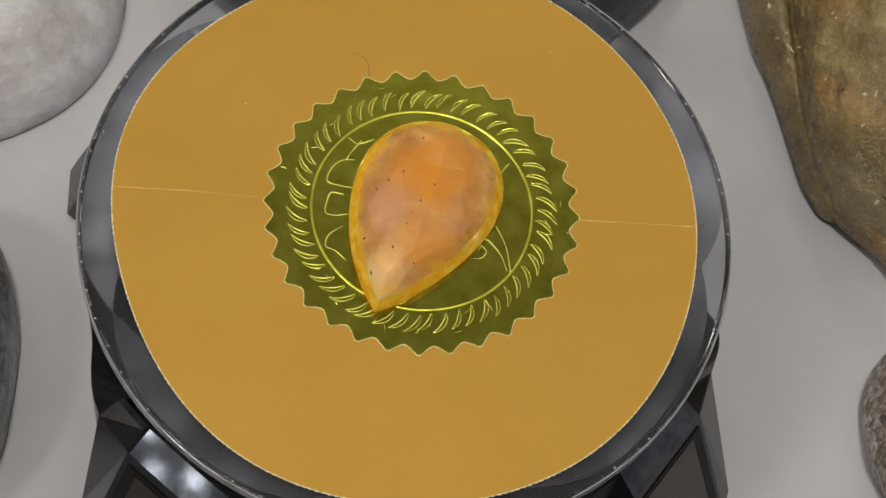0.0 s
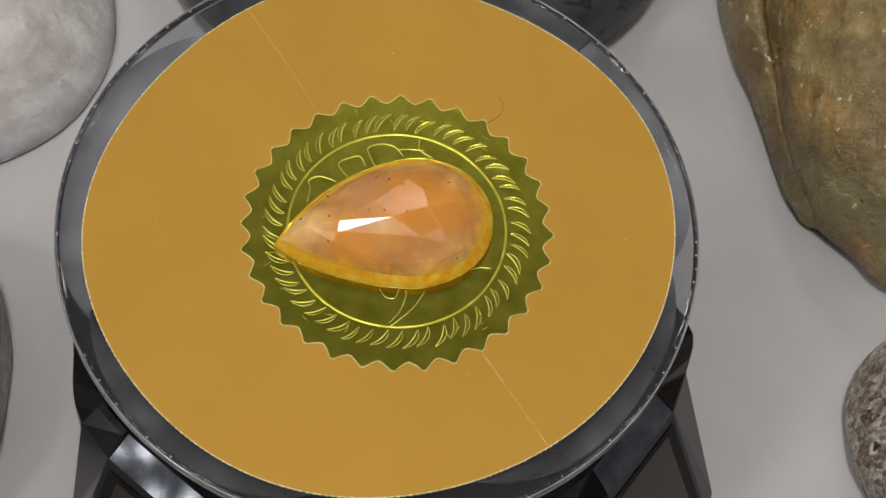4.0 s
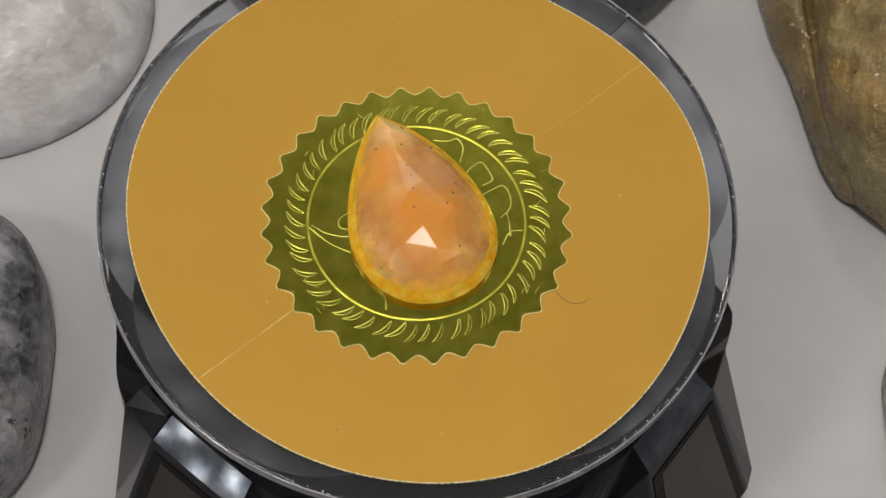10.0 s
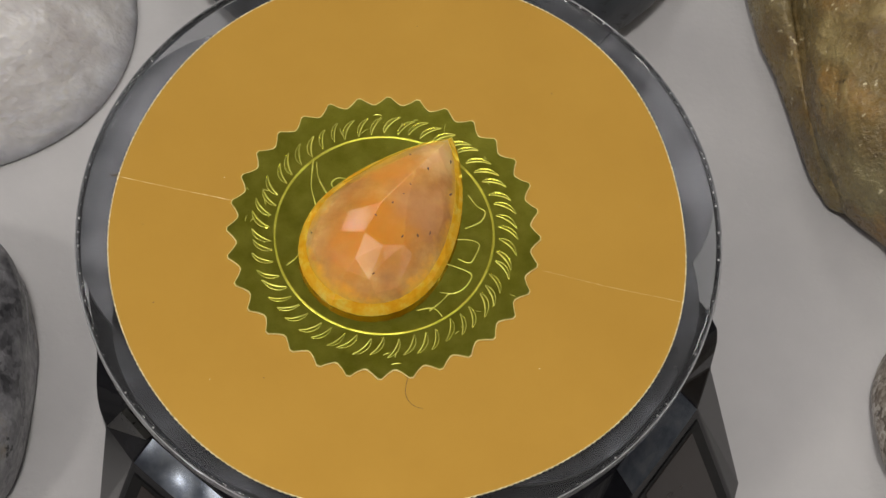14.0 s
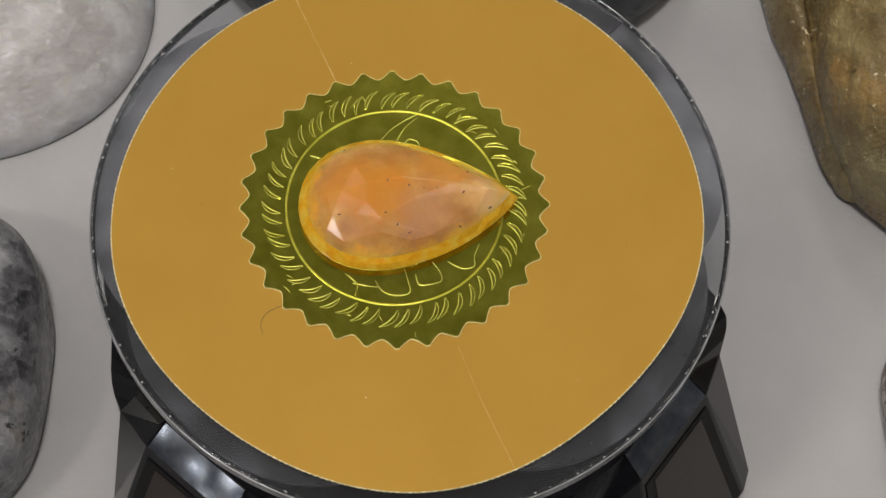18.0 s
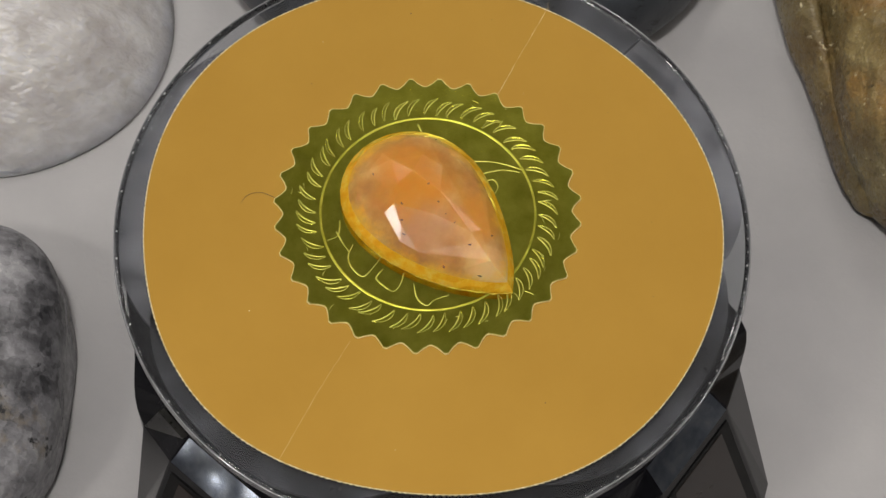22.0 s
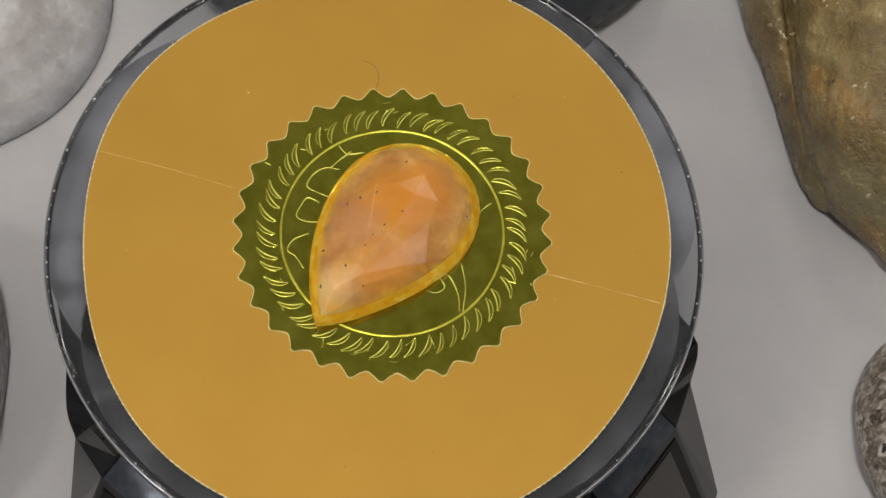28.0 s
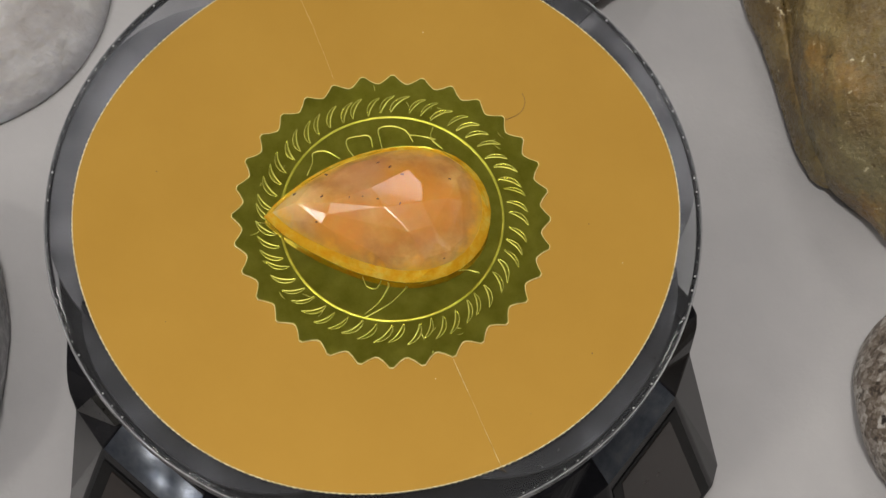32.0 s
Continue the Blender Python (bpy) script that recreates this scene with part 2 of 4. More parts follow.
def crystal(name, stops, grain, relief, rough=(0.3, 0.6), blotch=None, pits=None, coat=0.0, sss=0.0, stretch=(1, 1, 1), spread=0.55):
    """Interlocked grains of uneven tone: warped cells over a broad mottling, with blotches, pits and a fine relief."""
    m, n, l, bs = nodes_of(name)
    raw = n.new("ShaderNodeTexCoord").outputs["Object"]
    mp = n.new("ShaderNodeMapping")
    mp.inputs["Scale"].default_value = stretch
    l.new(raw, mp.inputs["Vector"])
    warp = tex(n, l, "Noise", grain * 0.8, mp.outputs[0], Detail=4, Roughness=0.6)
    wm = n.new("ShaderNodeVectorMath")
    wm.operation = "MULTIPLY_ADD"
    l.new(warp.outputs["Color"], wm.inputs[0])
    wm.inputs[1].default_value = (0.9 / grain,) * 3
    l.new(mp.outputs[0], wm.inputs[2])
    co = wm.outputs[0]
    cells = tex(n, l, "Voronoi", grain, co)
    fine = tex(n, l, "Voronoi", grain * 2.7, co)
    broad = tex(n, l, "Noise", grain * 0.22, raw, Detail=6, Roughness=0.65)
    sep = n.new("ShaderNodeSeparateColor")
    l.new(cells.outputs["Color"], sep.inputs[0])
    sep2 = n.new("ShaderNodeSeparateColor")
    l.new(fine.outputs["Color"], sep2.inputs[0])
    tone = n.new("ShaderNodeMix")
    tone.inputs["Factor"].default_value = 0.45
    l.new(sep.outputs[0], tone.inputs["A"])
    l.new(sep2.outputs[0], tone.inputs["B"])
    both = n.new("ShaderNodeMix")
    both.inputs["Factor"].default_value = spread
    l.new(tone.outputs["Result"], both.inputs["A"])
    l.new(broad.outputs["Fac"], both.inputs["B"])
    r = ramp(n, stops)
    l.new(both.outputs["Result"], r.inputs[0])
    colour = r.outputs[0]
    for tint, scale, lo, hi, seed in ((blotch, grain * 0.13, 0.56, 0.68, 3.1), (pits, grain * 0.45, 0.61, 0.66, 7.7)):
        if tint:
            off = n.new("ShaderNodeVectorMath")
            off.inputs[1].default_value = (seed, seed, seed)
            l.new(raw, off.inputs[0])
            t = tex(n, l, "Noise", scale, off.outputs[0], Detail=7, Roughness=0.7)
            f = ramp(n, [(lo, (0, 0, 0)), (hi, (1, 1, 1))])
            l.new(t.outputs["Fac"], f.inputs[0])
            mix = n.new("ShaderNodeMix")
            mix.data_type = "RGBA"
            l.new(f.outputs[0], mix.inputs["Factor"])
            l.new(colour, mix.inputs["A"])
            mix.inputs["B"].default_value = (*tint, 1)
            colour = mix.outputs["Result"]
    l.new(colour, bs.inputs["Base Color"])
    mr = n.new("ShaderNodeMapRange")
    mr.inputs["To Min"].default_value, mr.inputs["To Max"].default_value = rough
    l.new(sep2.outputs[1], mr.inputs["Value"])
    l.new(mr.outputs[0], bs.inputs["Roughness"])
    bs.inputs["Coat Weight"].default_value, bs.inputs["Coat Roughness"].default_value = coat, 0.16
    if sss:
        bs.inputs["Subsurface Weight"].default_value = sss
        bs.inputs["Subsurface Radius"].default_value = (1.0, 0.97, 0.86)
        bs.inputs["Subsurface Scale"].default_value = 0.020
    b1 = bump(n, l, bs, broad.outputs["Fac"], 0.8, relief * 2.5)
    b2 = bump(n, l, bs, cells.outputs["Distance"], 0.6, relief, b1)
    bump(n, l, bs, sep2.outputs[2], 0.5, relief * 0.4, b2)
    return m


grey_stone_mat = crystal("grey_granite", [(0.32, (0.03, 0.03, 0.034)), (0.41, (0.10, 0.098, 0.106)), (0.50, (0.21, 0.207, 0.222)), (0.60, (0.34, 0.336, 0.352)), (0.72, (0.56, 0.555, 0.57))], 330, 0.00040, spread=0.86, blotch=(0.25, 0.20, 0.13), pits=(0.012, 0.012, 0.014), coat=0.15)
brown_stone_mat = crystal("brown_granite", [(0.26, (0.03, 0.022, 0.016)), (0.42, (0.13, 0.10, 0.075)), (0.56, (0.27, 0.235, 0.20)), (0.74, (0.50, 0.47, 0.43))], 620, 0.0004, pits=(0.016, 0.012, 0.01), coat=0.2)


def polished_stone(name, tones, rust, grey, fleck, hollow):
    """A worn stone: broad drifts of tone, a rusty and a greyer bloom, faint bedding, fine grain, hollows and small bright flecks."""
    m, n, l, bs = nodes_of(name)
    co = n.new("ShaderNodeTexCoord").outputs["Object"]

    def blend(a, tint, scale, lo, hi, seed, stretch=(1, 1, 1), detail=6, amount=1.0):
        mp = n.new("ShaderNodeMapping")
        mp.inputs["Location"].default_value, mp.inputs["Scale"].default_value = (seed, seed * 0.7, seed * 1.3), stretch
        l.new(co, mp.inputs["Vector"])
        t = tex(n, l, "Noise", scale, mp.outputs[0], Detail=detail, Roughness=0.62)
        f = n.new("ShaderNodeMapRange")
        for k, v in (("From Min", lo), ("From Max", hi), ("To Max", amount)):
            f.inputs[k].default_value = v
        l.new(t.outputs["Fac"], f.inputs["Value"])
        mix = n.new("ShaderNodeMix")
        mix.data_type = "RGBA"
        l.new(f.outputs[0], mix.inputs["Factor"])
        l.new(a, mix.inputs["A"])
        mix.inputs["B"].default_value = (*tint, 1)
        return mix.outputs["Result"], t
    broad = tex(n, l, "Noise", 42, co, Detail=8, Roughness=0.68)
    r = ramp(n, tones)
    l.new(broad.outputs["Fac"], r.inputs[0])
    c, _ = blend(r.outputs[0], grey, 26, 0.48, 0.66, 1.7, detail=5, amount=0.85)
    c, _ = blend(c, rust, 55, 0.54, 0.68, 4.9, amount=0.7)
    c, bed = blend(c, hollow, 60, 0.52, 0.70, 8.9, (0.25, 1.6, 1.2), 7, 0.5)
    c, grain = blend(c, hollow, 900, 0.52, 0.72, 2.2, detail=4, amount=0.5)
    c, pit = blend(c, hollow, 330, 0.66, 0.72, 6.1, detail=3, amount=0.9)
    c, _ = blend(c, fleck, 420, 0.645, 0.70, 3.3, (1, 1.3, 1), 4, 0.9)
    l.new(c, bs.inputs["Base Color"])
    mr = n.new("ShaderNodeMapRange")
    mr.inputs["To Min"].default_value, mr.inputs["To Max"].default_value = 0.16, 0.42
    l.new(grain.outputs["Fac"], mr.inputs["Value"])
    l.new(mr.outputs[0], bs.inputs["Roughness"])
    b1 = bump(n, l, bs, broad.outputs["Fac"], 0.9, 0.0045)
    b2 = bump(n, l, bs, bed.outputs["Fac"], 0.5, 0.0010, b1)
    b3 = bump(n, l, bs, grain.outputs["Fac"], 0.6, 0.00025, b2)
    bump(n, l, bs, pit.outputs["Fac"], -0.8, 0.0012, b3)
    return m


olive_stone_mat = polished_stone("olive_stone", [(0.32, (0.085, 0.052, 0.018)), (0.44, (0.165, 0.112, 0.042)), (0.56, (0.27, 0.198, 0.080)), (0.68, (0.42, 0.335, 0.155))], (0.29, 0.150, 0.036), (0.27, 0.245, 0.135), (0.80, 0.70, 0.46), (0.07, 0.046, 0.020))


def streaked(name, tones, band):
    """Smooth slate with uneven dark bands that wander."""
    m, n, l, bs = nodes_of(name)
    co = n.new("ShaderNodeTexCoord").outputs["Object"]
    mp = n.new("ShaderNodeMapping")
    mp.inputs["Rotation"].default_value, mp.inputs["Scale"].default_value = (0, 0, 0.25), (0.35, 1.6, 1)
    l.new(co, mp.inputs["Vector"])
    a = tex(n, l, "Noise", 60, co, Detail=6, Roughness=0.6)
    r = ramp(n, tones)
    l.new(a.outputs["Fac"], r.inputs[0])
    w = tex(n, l, "Noise", 110, mp.outputs[0], Detail=5, Roughness=0.6, Distortion=0.6)
    f = ramp(n, [(0.53, (0, 0, 0)), (0.58, (1, 1, 1))])
    l.new(w.outputs["Fac"], f.inputs[0])
    mix = n.new("ShaderNodeMix")
    mix.data_type = "RGBA"
    l.new(f.outputs[0], mix.inputs["Factor"])
    l.new(r.outputs[0], mix.inputs["A"])
    mix.inputs["B"].default_value = (*band, 1)
    l.new(mix.outputs["Result"], bs.inputs["Base Color"])
    bs.inputs["Roughness"].default_value = 0.45
    bump(n, l, bs, a.outputs["Fac"], 0.6, 0.0006)
    return m


dark_stone_mat = streaked("dark_slate", [(0.3, (0.030, 0.034, 0.042)), (0.5, (0.048, 0.054, 0.064)), (0.7, (0.075, 0.083, 0.095))], (0.012, 0.0135, 0.017))


def quartz_material():
    """Milky quartz: soft clouds and a rubbed, lumpy skin with small glints."""
    m, n, l, bs = nodes_of("white_quartz")
    co = n.new("ShaderNodeTexCoord").outputs["Object"]
    mp = n.new("ShaderNodeMapping")
    mp.inputs["Rotation"].default_value, mp.inputs["Scale"].default_value = (0, 0, 0.5), (0.6, 1, 1)
    l.new(co, mp.inputs["Vector"])
    clouds = tex(n, l, "Noise", 130, mp.outputs[0], Detail=3, Roughness=0.6)
    r = ramp(n, [(0.32, (0.48, 0.452, 0.445)), (0.5, (0.56, 0.54, 0.535)), (0.66, (0.68, 0.665, 0.66))])
    l.new(clouds.outputs["Fac"], r.inputs[0])
    l.new(r.outputs[0], bs.inputs["Base Color"])
    lumps = tex(n, l, "Noise", 400, mp.outputs[0], Detail=2, Roughness=0.5)
    fine = tex(n, l, "Noise", 1100, co, Detail=3)
    mr = n.new("ShaderNodeMapRange")
    mr.inputs["To Min"].default_value, mr.inputs["To Max"].default_value = 0.18, 0.5
    l.new(fine.outputs["Fac"], mr.inputs["Value"])
    l.new(mr.outputs[0], bs.inputs["Roughness"])
    bs.inputs["Subsurface Weight"].default_value = 1.0
    bs.inputs["Subsurface Radius"].default_value = (1.0, 0.95, 0.80)
    bs.inputs["Subsurface Scale"].default_value = 0.012
    b1 = bump(n, l, bs, clouds.outputs["Fac"], 1.0, 0.0013)
    b2 = bump(n, l, bs, lumps.outputs["Fac"], 1.0, 0.0012, b1)
    bump(n, l, bs, fine.outputs["Fac"], 0.5, 0.00015, b2)
    return m


quartz_mat = quartz_material()


# ---- mesh helpers ----
def mesh_of(name, bm, material, smooth=False):
    me = bpy.data.meshes.new(name)
    bmesh.ops.recalc_face_normals(bm, faces=bm.faces)
    bm.to_mesh(me)
    bm.free()
    me.materials.append(material)
    if smooth:
        me.polygons.foreach_set("use_smooth", [True] * len(me.polygons))
    return me


def part(name, bm, material, parent=None, label="", smooth=False):
    ob = new(name, mesh_of(name, bm, material, smooth))
    if parent:
        ob.parent = parent
    return tagged(ob, label)


def box(bm, x0, y0, z0, x1, y1, z1):
    v = [bm.verts.new(p) for p in ((x0, y0, z0), (x1, y0, z0), (x1, y1, z0), (x0, y1, z0), (x0, y0, z1), (x1, y0, z1), (x1, y1, z1), (x0, y1, z1))]
    for f in ((0, 3, 2, 1), (4, 5, 6, 7), (0, 1, 5, 4), (1, 2, 6, 5), (2, 3, 7, 6), (3, 0, 4, 7)):
        bm.faces.new([v[i] for i in f])


def loft(bm, rings, cap0=True, cap1=True):
    """Skins closed rings of equal counts; returns nothing."""
    vs = [[bm.verts.new(p) for p in ring] for ring in rings]
    n = len(vs[0])
    for a, b in zip(vs, vs[1:]):
        for i in range(n):
            bm.faces.new((a[i], a[(i + 1) % n], b[(i + 1) % n], b[i]))
    if cap0:
        bm.faces.new(vs[0][::-1])
    if cap1:
        bm.faces.new(vs[-1])


def tube(bm, pts, radius, sides=6, flat=1.0):
    """A thin ridge along a line of points, flattened in height."""
    pts = [Vector(p) for p in pts]
    rings = []
    for i, p in enumerate(pts):
        d = (pts[min(i + 1, len(pts) - 1)] - pts[max(i - 1, 0)]).normalized()
        side = d.cross(Vector((0, 0, 1))).normalized()
        r = radius(i / (len(pts) - 1)) if callable(radius) else radius
        rings.append([p + side * (r * math.cos(k * 2 * math.pi / sides)) + Vector((0, 0, 1)) * (r * flat * math.sin(k * 2 * math.pi / sides)) for k in range(sides)])
    loft(bm, rings)


def smooth_line(pts, k):
    """A soft curve through the points, k steps a span."""
    out = []
    for i in range(len(pts) - 1):
        a, b, c, d = pts[max(i - 1, 0)], pts[i], pts[i + 1], pts[min(i + 2, len(pts) - 1)]
        for j in range(k):
            t = j / k
            out.append(0.5 * (2 * b + (c - a) * t + (2 * a - 5 * b + 4 * c - d) * t * t + (3 * b - a - 3 * c + d) * t ** 3))
    return out + [pts[-1]]


# ---- the hall ----
def hall():
    for name, b, m in (("floor", (-8, -8, FLOOR - 0.1, 8, 8, FLOOR), floor_mat), ("ceiling", (-8, -8, CEIL, 8, 8, CEIL + 0.1), ceil_mat),
                       ("wall_north", (-8, 8, FLOOR, 8, 8.1, CEIL), wall_mat), ("wall_south", (-8, -8.1, FLOOR, 8, -8, CEIL), wall_mat),
                       ("wall_east", (8, -8.1, FLOOR, 8.1, 8.1, CEIL), wall_mat), ("wall_west", (-8.1, -8.1, FLOOR, -8, 8.1, CEIL), wall_mat)):
        bm = bmesh.new()
        box(bm, *b)
        tagged(part(name, bm, m), "plain painted " + name.split("_")[0] + " of the hall", name.split("_")[0], kind="structure")
    table = tagged(new("table"), "plain table that carries the white sheet", "table")
    bm = bmesh.new()
    box(bm, -0.7, -0.5, -0.034, 0.7, 0.6, -0.004)
    part("tabletop", bm, wall_mat, table)
    for x in (-0.65, 0.65):
        for y in (-0.45, 0.55):
            bm = bmesh.new()
            box(bm, x - 0.025, y - 0.025, FLOOR, x + 0.025, y + 0.025, -0.034)
            part("leg", bm, wall_mat, table)
    # the sheet, with faint waves
    bm = bmesh.new()
    n = 90
    grid = [[bm.verts.new((-0.45 + 0.9 * i / n, -0.35 + 0.8 * j / n, 0.0)) for i in range(n + 1)] for j in range(n + 1)]
    for row in grid:
        for v in row:
            v.co.z = 0.0012 * noise.noise(v.co * 14) - 0.001
    for j in range(n):
        for i in range(n):
            bm.faces.new((grid[j][i], grid[j][i + 1], grid[j + 1][i + 1], grid[j + 1][i]))
    ret = bmesh.ops.extrude_face_region(bm, geom=bm.faces[:])
    for g in ret["geom"]:
        if isinstance(g, bmesh.types.BMVert):
            g.co.z -= 0.0015
    tagged(part("white_sheet", bm, sheet_mat, smooth=True), "plain white sheet spread over the table", "sheet", kind="structure")
    for x, y, wide, deep, turn, watts in LAMPS:
        tube_lamp = wide != deep
        fixture = tagged(new("ceiling_lamp"), "long tube ceiling lamp in a pale case" if tube_lamp else "square ceiling lamp with a pale metal case", "lamp", group="ceiling lamps")
        fixture.matrix_basis = pose(x, y, CEIL, 0, 0, turn)
        bm = bmesh.new()
        edge = 0.01 if tube_lamp else 0.03
        box(bm, -wide / 2 - edge, -deep / 2 - edge, -0.05, wide / 2 + edge, deep / 2 + edge, 0)
        part("case", bm, lamp_case_mat, fixture)
        light = bpy.data.lights.new("lamp_light", "AREA")
        light.shape, light.size, light.size_y, light.energy, light.color = "RECTANGLE", wide, deep, watts, (1.0, 0.955, 0.90)
        lo = new("lamp_light", light)
        lo.matrix_basis = pose(x, y, CEIL - 0.055, 0, 0, turn)


hall()


# ---- the turntable ----
# from, to (degrees) and reach (mm) of strips added under the plate for tone
TONE_STRIPS = ((-74, 4, 51.4), (47, 104, 53.8), (124, 207, 53.4), (-172, -96, 51.4), (-8, 49, 53.6))
AZIMUTHS = (-37, 52, 140, -130.5)
A_, B_, V_, FP = (51.0, 9.0, 40.2), (55.2, 9.7, 36.4), (52.3, 19.5, 31.0), (67.0, 13.0, 0.5)
FEET = ((65.5, 17.0, 0.5), (61.0, 20.0, 0.5), (61.0, 20.0, 0.5), (58.5, 19.5, 0.5))


def at(az, d, t, z):
    a = radians(az)
    return Vector((d * math.cos(a) - t * math.sin(a), d * math.sin(a) + t * math.cos(a), z)) * MM


def turntable():
    base = tagged(new("turntable"), "black faceted plastic turntable with silvered bevels and a clear turning plate", "turntable")
    bm = bmesh.new()
    f = bm.faces.new
    for k, az in enumerate(AZIMUTHS):
        FV = FEET[k]
        q = {}
        for s in (-1, 1):
            for name, p in (("A", A_), ("B", B_), ("V", V_), ("F", FV), ("P", FP)):
                q[name, s] = bm.verts.new(at(az, p[0], s * p[1], p[2]))
            q["W", s] = bm.verts.new(at(az, V_[0], s * V_[1], FV[2]))
        f((q["A", -1], q["A", 1], q["B", 1], q["B", -1]))
        f((q["B", -1], q["B", 1], q["P", 1], q["P", -1]))
        for s in (-1, 1):
            f((q["A", s], q["B", s], q["V", s]))
            f((q["B", s], q["V", s], q["F", s], q["P", s]))
            f((q["V", s], q["F", s], q["W", s]))
        # drum from this leg to the next, upright under its upper edge
        steps = [0, 0.05, 0.09, 0.13, 0.17, 0.22, 0.27, 0.32, 0.36, 0.4, 0.45, 0.5, 0.55, 0.6, 0.64, 0.68, 0.73, 0.78, 0.83, 0.87, 0.91, 0.95, 1]
        n = len(steps) - 1
        start, draw = (((0.10, 0.02), 1), ((0.3, 0.3), 0), ((0.05, 0.02), 0.3), ((0.3, 0.3), 0))[k]
        tops, mids, feet = [], [], []
        nxt = AZIMUTHS[(k + 1) % 4] + (360 if AZIMUTHS[(k + 1) % 4] < az else 0)
        v0, v1 = at(az, V_[0], V_[1], V_[2]), at(nxt, V_[0], -V_[1], V_[2])
        a0, a1 = at(az, A_[0], A_[1], A_[2]), at(nxt, A_[0], -A_[1], A_[2])
        for i in range(n + 1):
            u = steps[i]
            tops.append(bm.verts.new(bulge(a0, a1, u, 0.010 * draw, start)))
            m = bulge(v0, v1, u, 0.011 * draw, start)
            rise = 0.0072 * math.sin(math.pi * u) ** 0.7
            mids.append(bm.verts.new(m + Vector((0, 0, rise))))
            feet.append(bm.verts.new(Vector((m.x, m.y, FV[2] * MM))))
        for i in range(n):
            f((tops[i], tops[i + 1], mids[i + 1], mids[i]))
            f((mids[i], mids[i + 1], feet[i + 1], feet[i]))
    bmesh.ops.remove_doubles(bm, verts=bm.verts, dist=0.00002)
    bmesh.ops.holes_fill(bm, edges=[e for e in bm.edges if e.is_boundary], sides=0)
    bmesh.ops.recalc_face_normals(bm, faces=bm.faces)
    sharp = [e for e in bm.edges if len(e.link_faces) == 2 and e.calc_face_angle(0) > 0.2]
    bmesh.ops.bevel(bm, geom=sharp, offset=0.00022, segments=1, affect="EDGES", clamp_overlap=True)
    part("body", bm, black_mat, base)
    for az in AZIMUTHS:
        bm = bmesh.new()
        quad = [at(az, A_[0], -A_[1] + 0.2, A_[2]), at(az, A_[0], A_[1] - 0.2, A_[2]), at(az, B_[0], B_[1] - 0.3, B_[2]), at(az, B_[0], -B_[1] + 0.3, B_[2])]
        barrel(bm, quad, 0.0001)
        part("silvered_bevel", bm, chrome_mat, base, "scuffed silvery bevel", smooth=True)
        # one facet of the left leg carries its reflection as lighter colour
        for s in ((-1,) if az == AZIMUTHS[3] else ()):
            bm = bmesh.new()
            tri = [at(az, V_[0] - 0.5, s * (V_[1] - 0.9), V_[2] + 0.9), at(az, A_[0], s * (A_[1] + 0.3), A_[2] + 0.1), at(az, 50.2, s * 15.6, 40.5)]
            nrm = (tri[1] - tri[0]).cross(tri[2] - tri[0]).normalized() * s
            loft(bm, [[p - nrm * 0.001 for p in tri], [p + nrm * 0.0002 for p in tri]])
            part("facet", bm, facet_sheen_mat, base, "black plastic facet with the ceiling's reflection painted lighter")

        def on_leg(u, s, inset):
            return at(az, B_[0] + (FP[0] - B_[0]) * u, s * (B_[1] + (FP[1] - B_[1]) * u - inset), B_[2] + (FP[2] - B_[2]) * u)
        bm = bmesh.new()
        slab(bm, [on_leg(0.07, -1, 1.0), on_leg(0.07, 1, 1.0), on_leg(0.96, 1, 1.0), on_leg(0.96, -1, 1.0)], 0.0002)
        part("groove", bm, groove_mat, base)
        bm = bmesh.new()
        slab(bm, [on_leg(0.10, -1, 3.2), on_leg(0.10, 1, 3.2), on_leg(0.93, 1, 3.2), on_leg(0.93, -1, 3.2)], 0.0003)
        part("solar_panel", bm, solar_mat, base, "dark brown solar cell")
    bm = bmesh.new()
    hub = lambda r, z: [(r * math.cos(i * math.pi / 24), r * math.sin(i * math.pi / 24), z) for i in range(48)]
    loft(bm, [hub(0.012, 0.0401), hub(0.012, TOP - 0.0020)])
    part("hub", bm, black_mat, base)
    # curved strips added close under the plate for its dark and hazy bands
    for k, (a0, a1, reach) in enumerate(TONE_STRIPS):
        bm = bmesh.new()
        steps = 40
        outer, inner = [], []
        for i in range(steps + 1):
            u = i / steps
            # two strips meet square; every other end rounds off
            ease = min(1.0, min(1.0 if k == 1 else u, 1.0 if k == 4 else 1 - u) / 0.36)
            r = (reach - 6.5 * (1 - ease * (2 - ease))) * MM
            a = radians(a0 + (a1 - a0) * u)
            outer.append((r * math.cos(a), r * math.sin(a)))
            inner.append((0.036 * math.cos(a), 0.036 * math.sin(a)))
        path = outer + inner[::-1]
        low = 0.0482 if k != 4 else 0.0470
        loft(bm, [[(x, y, low) for x, y in path], [(x, y, low + 0.0009) for x, y in path]])
        part("tone_strip", bm, haze_strip_mat if k in (2, 4) else dark_strip_mat, base, "grey strip added under the plate for its hazy tone" if k in (2, 4) else "dark strip added under the plate for its dark tone")
    # the plate turns on its own: thin, with a raised beaded lip
    bm = bmesh.new()
    n = 528

    def ring(r, z, bead=0.0):
        return [((r + bead * math.cos(i * math.pi / 2)) * math.cos(i * 2 * math.pi / n), (r + bead * math.cos(i * math.pi / 2)) * math.sin(i * 2 * math.pi / n), z) for i in range(n)]
    R = 0.0528
